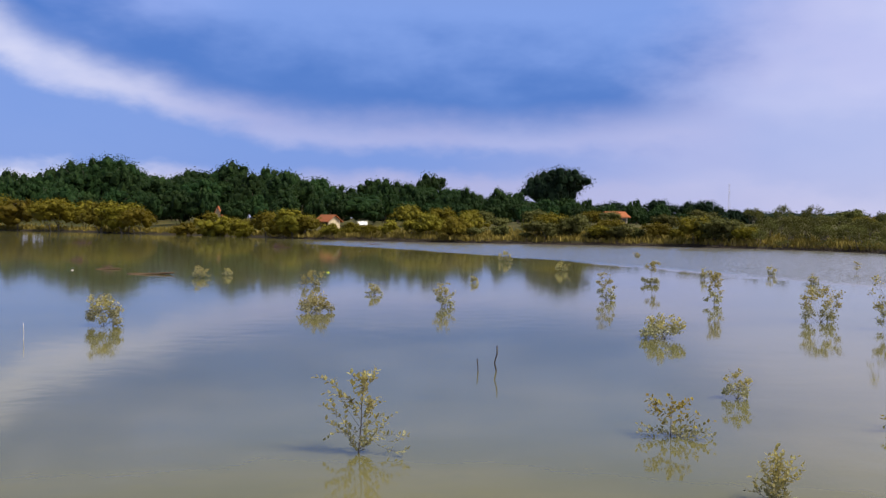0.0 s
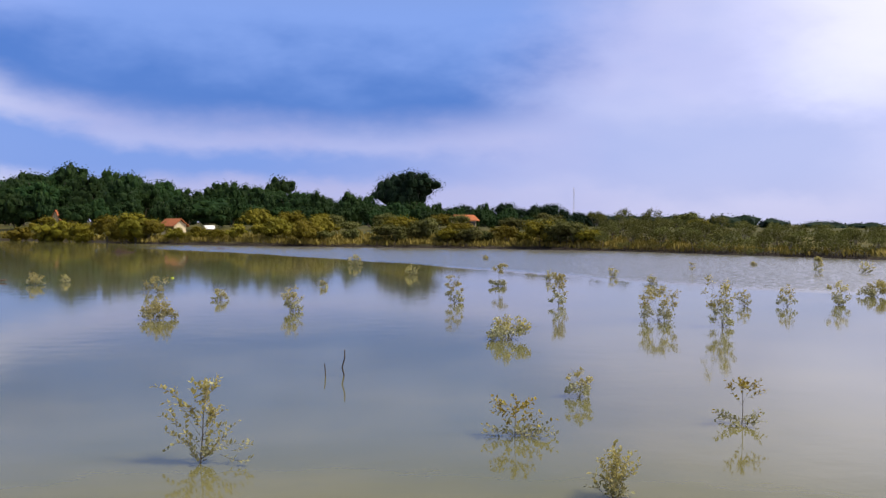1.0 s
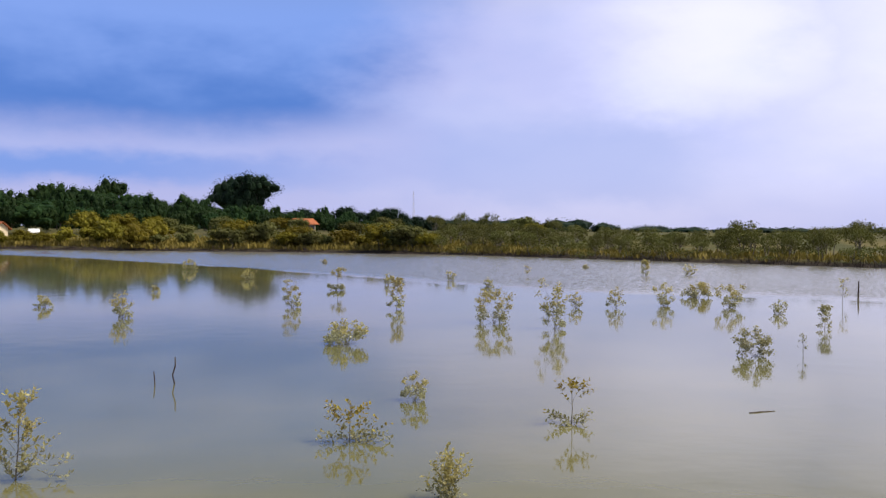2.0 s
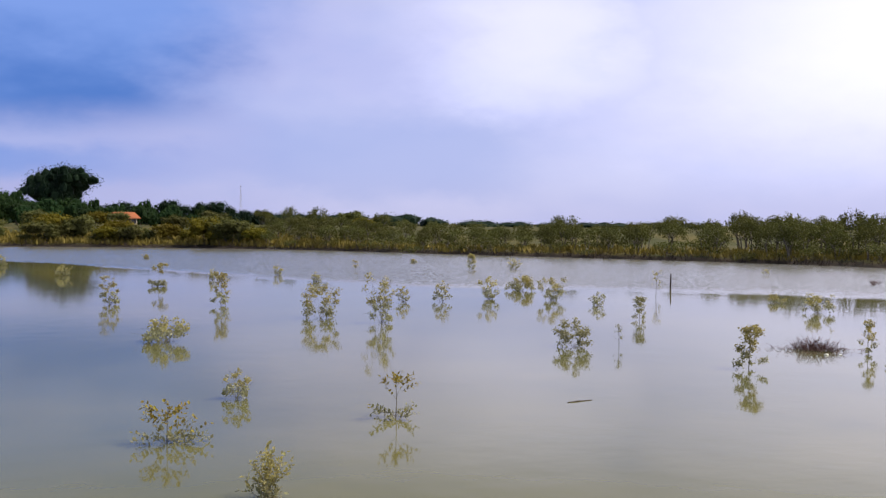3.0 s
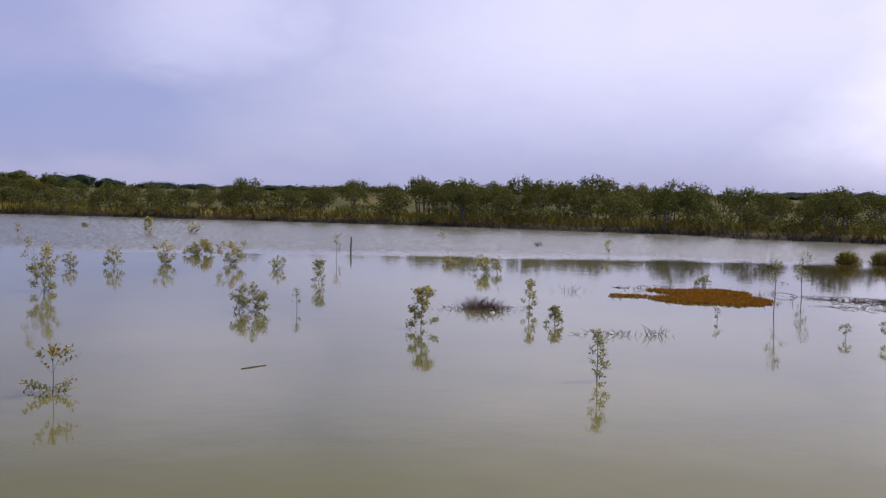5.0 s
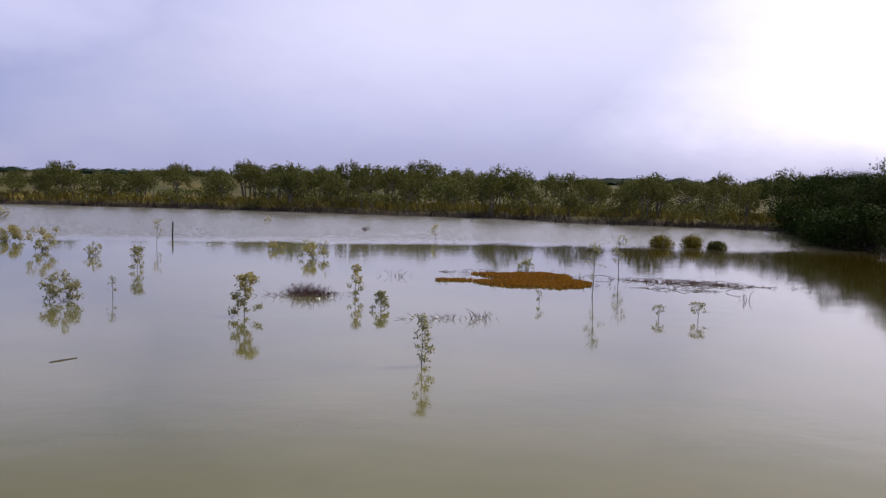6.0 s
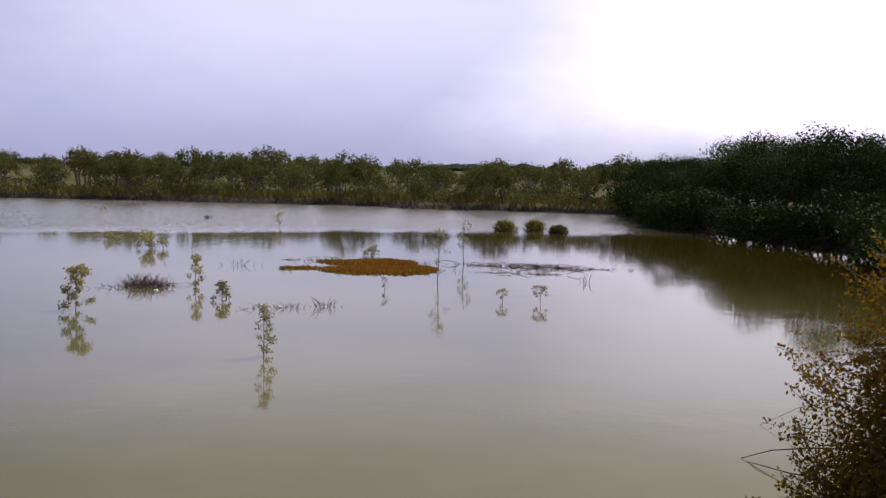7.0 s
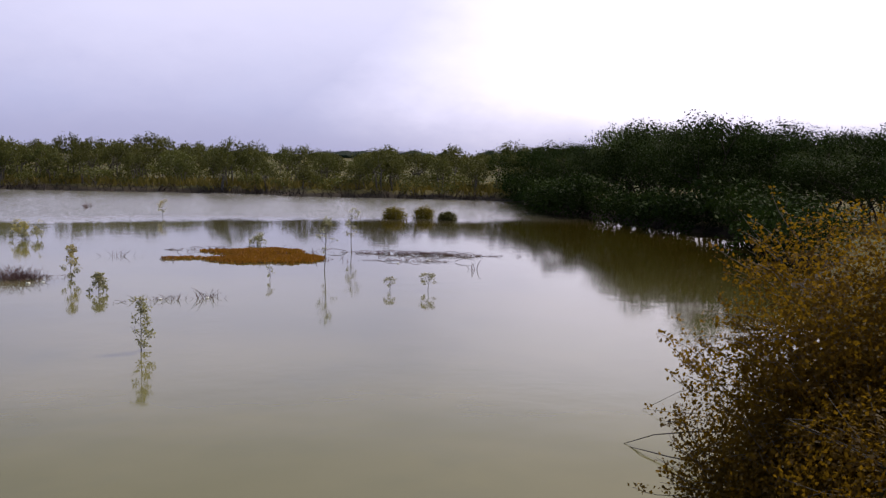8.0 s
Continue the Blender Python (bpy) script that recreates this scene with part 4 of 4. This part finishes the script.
sapling(18.67, 15.53, 0.41, 0.45, "tall", 33, 0.07, 0.9, upper=SAPDARK)
sapling(13.80, 10.51, 0.82, 0.44, "tall", 34, 0.06, 0.55, upper=SAPDARK, label="straight slim mangrove sapling with whorls of dark leaves")
sapling(28.01, 26.72, 0.72, 1.00, "round", 35, 0.10, 0.9)
sapling(40.36, 30.64, 0.82, 0.66, "sparse", 36, 0.11, 1.2)
sapling(24.94, 13.57, 1.40, 0.68, "sparse", 37, 0.08, 1.0, upper=SAPDARK)
sapling(30.00, 15.43, 1.35, 0.66, "sparse", 38, 0.085, 1.1, upper=SAPDARK)
sapling(30.31, 19.07, 0.46, 0.66, "round", 39, 0.085, 0.8, upper=SAPDARK)
sapling(22.26, 13.55, 0.34, 0.24, "sparse", 40, 0.07, upper=SAPDARK)
sapling(21.99, 10.27, 0.30, 0.50, "sparse", 41, 0.06, 1.0, upper=SAPDARK)
sapling(22.41, 9.53, 0.40, 0.58, "sparse", 42, 0.06, 1.0, upper=SAPDARK)
# small far saplings
sapling(17.95, 56.80, 0.62, 0.68, "round", 43, 0.12, 0.8)
sapling(23.71, 59.50, 0.72, 0.58, "sparse", 44, 0.12)
sapling(33.13, 71.42, 0.32, 0.55, "round", 45, 0.13)
sapling(32.09, 60.06, 1.02, 0.80, "tall", 46, 0.12)
sapling(35.04, 59.74, 0.82, 0.80, "round", 47, 0.12)
sapling(15.78, 84.49, 0.36, 0.62, "round", 48, 0.14)
sapling(6.87, 60.00, 0.62, 0.92, "round", 50, 0.12, 0.8)
sapling(4.46, 73.94, 0.70, 1.00, "round", 51, 0.13, 0.7)
sapling(1.46, 48.55, 0.35, 0.46, "flat", 52, 0.11)
sapling(29.97, 30.75, 0.36, 0.80, "flat", 53, 0.10, 0.6)
sapling(46.11, 48.17, 0.35, 0.55, "sparse", 54, 0.13)

# low dense tussocks near the right-hand shore
for i, (x, y, h, w, mat) in enumerate(((46.19, 21.63, 0.58, 1.25, OLIVE), (47.09, 20.46, 0.66, 1.10, OLIVE), (46.56, 19.01, 0.42, 0.95, GREYGREEN))):
    rr = random.Random(900 + i)
    tus = empty("mangrove_tussock", pose(x, y, 0), "dense low dome of mangrove leaves in open water", "bush", "domed tussocks in the lagoon")
    s, st = Soup(), Soup()
    clumps(rr, s, [((0, 0, h * 0.25), (w * 0.5, w * 0.5, h * 0.75)), ((w * 0.2, 0.1, h * 0.2), (w * 0.32, w * 0.35, h * 0.6)), ((-w * 0.22, -0.1, h * 0.2), (w * 0.3, w * 0.35, h * 0.62))], 1500, 0.10, 0.55)
    for _ in range(9):
        limb(rr, st, (rr.uniform(-0.1, 0.1), rr.uniform(-0.1, 0.1), -0.5), (rr.uniform(-0.4, 0.4) * w, rr.uniform(-0.4, 0.4) * w, h * 0.6), 0.015, 0.005)
    tagged(part("foliage", s, mat, tus), kind="stuff")
    tagged(part("stem_wood", st, BARK, tus, flat=False), kind="stuff")

# ---- the rust-brown floating mat and the drowned brush beside it ----
mat_ob = empty("floating_plant_mat", pose(27.0, 17.1, 0, 0, 0, -57.5) @ Matrix.Diagonal((1.22, 1.5, 1.0, 1.0)), "ragged rust-brown mat of low plants on the water", "plant mat")
rr = random.Random(42)
tufts, edges = Soup(), Soup()


def mat_cover(u, v):
    """How thick the mat grows at a spot across (u) and along (v) the line of sight."""
    n = 0.55 * noise.noise(Vector((u * 1.1, v * 0.9, 4.2))) + 0.35 * noise.noise(Vector((u * 3.1, v * 2.6, 1.2)))
    main = 1 - ((u - 0.25) / 1.65) ** 2 - ((v + 0.55) / 0.95) ** 2
    back = 0.8 - ((u - 0.15) / 1.7) ** 2 - ((v - 1.0) / 0.75) ** 2
    tail = 0.5 - ((u + 1.5) / 0.75) ** 2 - ((v + 0.35) / 0.5) ** 2
    return max(main, back, tail) + n - 0.12


made = 0
while made < 5200:
    u, v = rr.uniform(-2.6, 2.7), rr.uniform(-2.0, 2.2)
    c = mat_cover(u, v)
    if c < 0 or (c < 0.3 and rr.random() > 0.35):
        continue
    made += 1
    tall = 0.05 + 0.05 * min(c, 1.0)
    for _ in range(2):
        tufts.leaf((u + rr.uniform(-0.03, 0.03), v + rr.uniform(-0.03, 0.03), 0.0), Vector((rr.uniform(-0.7, 0.7), rr.uniform(-0.7, 0.7), 1)), unit(rr), tall * rr.uniform(0.6, 1.4), rr.uniform(0.03, 0.06))
for _ in range(420):
    u, v = rr.uniform(-3.0, 3.1), rr.uniform(-1.9, 2.4)
    if -0.55 < mat_cover(u, v) < 0.1:
        limb(rr, edges, (u, v, -0.04), (u + rr.uniform(-0.2, 0.2), v + rr.uniform(-0.2, 0.2), rr.uniform(0.03, 0.14)), 0.008, 0.003, 0.2, 3, 4)
tagged(part("shoot_cover", tufts, RUST, mat_ob), kind="stuff")
tagged(part("twig_fringe", edges, TWIG, mat_ob, "reddish dead twigs", flat=False), kind="stuff")


def brush(x, y, w, d, h, n, seed, label, turn=0.0, name="dead_brush", thick=0.007, lying=0.12):
    """A tangle of drowned dead twigs."""
    rr = random.Random(seed)
    ob = empty(name, pose(x, y, 0, 0, 0, turn), label, "dead wood", "drowned brush in the lagoon")
    s = Soup()
    for _ in range(n):
        px, py = rr.gauss(0, 0.24) * w, rr.gauss(0, 0.24) * d
        hh = h * rr.uniform(0.3, 1.0) * max(0.25, 1 - (px / (0.55 * w)) ** 2)
        limb(rr, s, (px, py, -0.15), (px + rr.uniform(-0.3, 0.3), py + rr.uniform(-0.2, 0.2), hh), thick, thick * 0.35, 0.2, 4, 4)
        if rr.random() < lying:
            limb(rr, s, (px, py, rr.uniform(0, 0.06)), (px + rr.uniform(-0.5, 0.5) * w * 0.4, py + rr.uniform(-0.2, 0.2), rr.uniform(0.0, hh)), thick * 0.8, thick * 0.3, 0.15, 4, 4)
    tagged(part("twig_tangle", s, TWIG, ob, flat=False), kind="stuff")
    return ob


brush(19.58, 18.73, 1.5, 0.9, 0.36, 190, 1, "mound of tangled reddish dead twigs in the water", -46, lying=0.9)
brush(19.20, 18.10, 0.9, 0.35, 0.12, 40, 2, "low scatter of wet dead twigs", -46)
brush(25.05, 20.36, 0.9, 0.3, 0.24, 16, 3, "few dark twigs standing in the water", -50)
brush(30.2, 13.1, 5.2, 0.7, 0.13, 190, 4, "long line of dark drowned twigs in shallow water", -74, thick=0.012, lying=0.3)
brush(28.3, 12.4, 3.0, 0.5, 0.09, 50, 5, "line of dark drowned twigs in shallow water", -70, thick=0.011, lying=0.3)
brush(27.00, 10.13, 0.3, 0.2, 0.30, 5, 6, "forked dead branch standing in the water", -70, thick=0.012)
brush(18.40, 13.70, 1.9, 0.35, 0.15, 44, 7, "row of short dark twigs standing in the water", -40, lying=0.0)
brush(19.10, 13.10, 0.5, 0.3, 0.22, 26, 8, "small knot of dead twigs in the water", -40)
brush(28.2, 19.6, 2.4, 0.5, 0.10, 30, 9, "scatter of dark twigs behind the plant mat", -45, thick=0.011)
brush(44.41, 38.56, 0.5, 0.3, 0.28, 14, 10, "dark stump of dead twigs far out in the water", 0, thick=0.02)
brush(46.04, 40.05, 0.5, 0.3, 0.22, 14, 11, "dark stump of dead twigs far out in the water", 0, thick=0.02)


def fallen(path, r, label):
    s = Soup()
    s.tube([Vector(p) for p in path], [r * (1 - 0.6 * k / (len(path) - 1)) for k in range(len(path))], 6)
    return tagged(new("fallen_twig", s.mesh("fallen_twig", DARKBARK, False)), label, "dead wood", "dead twigs at the bank")


fallen([(11.55, 1.55, 0.36), (11.75, 2.0, 0.26), (11.92, 2.40, 0.14), (11.95, 2.72, 0.0)], 0.010, "dark bare twig dipping into the water")
fallen([(11.25, 1.75, 0.10), (11.45, 2.15, 0.06), (11.7, 2.5, 0.03), (11.95, 2.72, -0.02)], 0.008, "thin dark twig lying on the water")
fallen([(13.2, 1.5, 0.45), (13.5, 2.0, 0.42), (13.6, 2.45, 0.24), (13.5, 2.9, -0.03)], 0.005, "thin arching twig over the water")

# ---- sticks, posts and drift ----
def stake(x, y, h, r, seed, label, bend=0.06, name="stake", category="stick", mat=DARKBARK):
    rr = random.Random(seed)
    s = Soup()
    pts = [Vector((rr.uniform(-1, 1) * bend * h * (k > 0), rr.uniform(-1, 1) * bend * h * (k > 0), -0.5 + (h + 0.5) * k / 6)) for k in range(7)]
    s.tube(pts, [r, r, r * 0.95, r * 0.9, r * 0.85, r * 0.8, r * 0.65], 8)
    ob = new(name, s.mesh(name, mat, False))
    ob.matrix_basis = pose(x, y, 0)
    return tagged(ob, label, category)


stake(1.06, 20.47, 0.51, 0.017, 1, "crooked dark stick standing in the water", 0.07)
stake(0.70, 20.45, 0.25, 0.014, 4, "short dark stick standing in the water", 0.07)
stake(31.56, 39.16, 0.73, 0.045, 3, "thin dark post standing far out in the water", 0.01, "post", "post")
stake(-10.11, 25.02, 0.42, 0.010, 5, "thin pale cane standing in the water", 0.02, "cane", "stick", STEEL)


def drift(x, y, length, r, turn, seed, label, mat=LOGWOOD, name="drift_log", tilt=2.0):
    rr = random.Random(seed)
    s = Soup()
    pts = [Vector((length * (k / 7 - 0.5), rr.uniform(-0.05, 0.05) * length * 0.3, rr.uniform(-0.2, 0.2) * r)) for k in range(8)]
    s.tube(pts, [r * q for q in (0.7, 0.95, 1.0, 1.0, 0.9, 0.85, 0.7, 0.45)], 9)
    ob = new(name, s.mesh(name, mat, False))
    ob.matrix_basis = pose(x, y, r * 0.35, 0, -tilt, turn)
    return tagged(ob, label, "drift wood", "drift on the lagoon")


drift(-15.1, 53.9, 2.3, 0.075, 6, 1, "pale forked driftwood log afloat", tilt=4)
drift(-15.5, 54.2, 2.0, 0.05, -4, 2, "pale driftwood pole afloat beside a log", tilt=0)
drift(-18.9, 58.7, 1.4, 0.06, 12, 3, "reddish drift log afloat with twigs", tilt=3)
drift(10.2, 14.89, 0.52, 0.012, 5, 4, "thin dark stick lying on the water", DARKBARK, "drift_stick", 0)
brush(-24.6, 70.0, 1.5, 0.6, 0.40, 40, 21, "small mound of reddish dead twigs far out", 10, thick=0.014, lying=0.4)
brush(-18.9, 58.9, 1.3, 0.5, 0.36, 40, 22, "reddish dead twigs caught on a drift log", 10, thick=0.012, lying=0.4)
brush(-40.0, 115.0, 2.4, 0.8, 0.6, 40, 23, "reddish dead brush far out in the water", 10, thick=0.022, lying=0.4)
brush(-16.5, 104.0, 2.2, 0.8, 0.6, 40, 24, "reddish dead brush near the far shore", 5, thick=0.022, lying=0.4)
brush(-8.0, 118.0, 2.0, 0.8, 0.35, 20, 25, "low dead brush near the far shore", 0, thick=0.022, lying=0.5)


def litter(x, y, size, mat, label, seed):
    """A crumpled scrap afloat."""
    rr = random.Random(seed)
    bm = bmesh.new()
    bmesh.ops.create_icosphere(bm, subdivisions=2, radius=size)
    for v in bm.verts:
        v.co *= 1 + 0.35 * noise.noise(v.co * (2.0 / size) + Vector((seed, 0, 0)))
        v.co.z *= 0.55
    me = bpy.data.meshes.new("floating_scrap")
    bm.to_mesh(me)
    bm.free()
    me.materials.append(mat)
    ob = new("floating_scrap", me)
    ob.matrix_basis = pose(x, y, size * 0.15, 0, 0, rr.uniform(0, 360))
    return tagged(ob, label, "litter", "scraps afloat on the lagoon")


for i, (x, y, sz) in enumerate(((19.1, 17.9, 0.055), (19.4, 17.75, 0.04), (18.0, 14.1, 0.04), (18.45, 13.75, 0.04), (19.05, 13.05, 0.04), (28.6, 12.2, 0.06), (27.4, 12.6, 0.04), (3.36, 10.85, 0.03))):
    litter(x, y, sz, FOAM, "small pale scrap of litter afloat", i)
litter(-6.3, 57.0, 0.09, LIME, "yellow-green float on the water", 20)
litter(-20.5, 57.5, 0.07, FOAM, "small pale scrap of litter afloat", 21)


# ---- houses and mast beyond the far shore ----
def house(x, y, w, d, eaves, ridge, turn, label, wall_mat=CREAM, roof_mat=TILE, name="house"):
    z0 = floor_at(x, y)
    ob = empty(name, pose(x, y, z0, 0, 0, turn), label, "house")
    s = Soup()
    s.v = [(-w / 2, -d / 2, -0.3), (w / 2, -d / 2, -0.3), (w / 2, d / 2, -0.3), (-w / 2, d / 2, -0.3), (-w / 2, -d / 2, eaves), (w / 2, -d / 2, eaves), (w / 2, d / 2, eaves), (-w / 2, d / 2, eaves), (w / 2, 0, ridge - 0.08), (-w / 2, 0, ridge - 0.08)]
    s.f = [(0, 1, 5, 4), (2, 3, 7, 6), (1, 2, 6, 8, 5), (3, 0, 4, 9, 7), (0, 3, 2, 1)]
    part("wall", s, wall_mat, ob)
    slope = (ridge - eaves) / (d / 2)
    for sgn in (-1, 1):
        r = Soup()
        e = d / 2 + 0.45
        for k in range(1):
            a, b = -w / 2 - 0.4, w / 2 + 0.4
            q = len(r.v)
            for t0 in (0.0, 0.11):
                r.v += [(a, 0, ridge + t0), (b, 0, ridge + t0), (b, sgn * e, ridge - slope * e + t0), (a, sgn * e, ridge - slope * e + t0)]
            r.f += [(q, q + 1, q + 2, q + 3), (q + 4, q + 7, q + 6, q + 5), (q, q + 4, q + 5, q + 1), (q + 1, q + 5, q + 6, q + 2), (q + 2, q + 6, q + 7, q + 3), (q + 3, q + 7, q + 4, q)]
        part("roof", r, roof_mat, ob)
    for k in (-0.28, 0.28):
        win = Soup()
        win.box((k * w - 0.45, -d / 2 - 0.06, eaves * 0.35), (k * w + 0.45, -d / 2 - 0.01, eaves * 0.8))
        part("window", win, GLASSDARK, ob)
    door = Soup()
    door.box((-0.4, -d / 2 - 0.06, 0.0), (0.4, -d / 2 - 0.01, min(2.0, eaves * 0.85)))
    part("door", door, DARKBARK, ob)
    return ob


house(*polar(-6.3, 166), 3.2, 2.2, 1.4, 2.2, -48, "cream house with an orange tiled gable roof")
house(*polar(-4.45, 164), 0.8, 0.8, 0.75, 1.0, 10, "small white hut beside the trees", WHITE, WHITE, "hut")
house(*polar(9.35, 170), 3.0, 3.0, 1.5, 2.2, 20, "low house whose orange roof shows over the bushes")
house(*polar(-12.2, 200), 0.9, 1.1, 2.2, 3.4, 90, "narrow pale house with a pointed red roof")

mast = empty("radio_mast", here(*polar(15.35, 620)), "thin lattice mast on the far skyline", "mast")
s = Soup()
for k in range(3):
    a = 2.0944 * k
    s.tube([(math.cos(a) * 1.0, math.sin(a) * 1.0, -0.5), (math.cos(a) * 0.25, math.sin(a) * 0.25, 22.5)], [0.06, 0.04], 5)
part("legs", s, STEEL, mast)
s = Soup()
for k in range(22):
    f = 1 - 0.75 * k / 22
    for q in range(3):
        a, b = 2.0944 * q, 2.0944 * (q + 1)
        s.tube([(math.cos(a) * f, math.sin(a) * f, k), (math.cos(b) * f * 0.97, math.sin(b) * f * 0.97, k + 1)], [0.02, 0.02], 4)
part("bracing", s, STEEL, mast)

# ---- added dark twigs standing in for the shadow band along the far bank's foot ----
rr = random.Random(8)
roots = Soup()
for (ax, ay), (bx, by) in zip(POND[12:27], POND[13:28]):
    for _ in range(int(math.hypot(bx - ax, by - ay) * 13)):
        f, inward = rr.random(), rr.uniform(-0.5, 1.6)
        away = Vector((ax + (bx - ax) * f, ay + (by - ay) * f, 0))
        foot = away + away.normalized() * inward
        tip = foot + Vector((rr.uniform(-0.6, 0.6), rr.uniform(-0.6, 0.6), rr.uniform(0.2, 0.75)))
        limb(rr, roots, (foot.x, foot.y, -0.1), tip, 0.035, 0.012, 0.25, 3, 3)
tagged(new("bank_shade_tangle", roots.mesh("bank_shade_tangle", DARKBARK, False)), "dark tangle of twigs standing in for shade along the bank foot", "roots", kind="stuff")

# ---- rough grass along the far bank ----
rr = random.Random(5)
blades = Soup()
n = 0
while n < 9000:
    az = rr.uniform(-26, 76)
    edge = float(np.interp(az, [-30, -23, -16, -8, 0, 11, 17, 25, 30, 37, 43, 49, 57, 62, 69, 78], [245, 228, 183, 147, 131, 123, 117, 104, 98, 93, 88, 85, 80, 77, 73, 72]))
    x, y = polar(az, edge + 0.5 + abs(rr.gauss(0, 6.0)))
    g = floor_at(x, y)
    if g < 0.15 or (az > 22 and rr.random() < 0.75):
        continue
    n += 1
    for _ in range(2):
        h = rr.uniform(0.25, 0.9)
        blades.leaf((x + rr.uniform(-0.4, 0.4), y + rr.uniform(-0.4, 0.4), g - 0.05), Vector((rr.uniform(-0.5, 0.5), rr.uniform(-0.5, 0.5), 1.2)), unit(rr), h, rr.uniform(0.12, 0.35))
tagged(new("bank_grass", blades.mesh("bank_grass", GRASS)), "dry yellow-green rough grass along the far bank", "grass", kind="stuff")

# leafy sprays of the golden shrub that stand out singly against the water
rr = random.Random(61)
inv = shrub.matrix_basis.inverted()
for k in range(26):
    a = inv @ Vector((rr.uniform(9.5, 10.4), rr.uniform(0.7, 1.35), rr.uniform(0.2, 1.9)))
    b = a + Vector((rr.uniform(-0.35, 0.1), rr.uniform(0.25, 0.55), rr.uniform(-0.05, 0.25)))
    s = Soup()
    pts = limb(rr, s, a, b, 0.005, 0.0015, 0.12, 4, 5)
    twig = part("twig", s, BARK, shrub, flat=False)
    for i in range(11):
        q = pts[min(int(i / 3), 3)].lerp(pts[min(int(i / 3), 3) + 1], (i % 3) / 3)
        ob = new("leaf", single_leaf(GOLDEN, rr.randrange(3)))
        ob.parent = twig
        xx = (unit(rr) + (b - a).normalized() * 0.8).normalized()
        yy = (Vector((0, 0, 1)) + unit(rr) * 0.6).cross(xx).normalized()
        L = rr.uniform(0.035, 0.055)
        ob.matrix_basis = Matrix.Translation(q) @ Matrix((xx, yy, xx.cross(yy))).transposed().to_4x4() @ Matrix.Diagonal((L, L, L, 1))
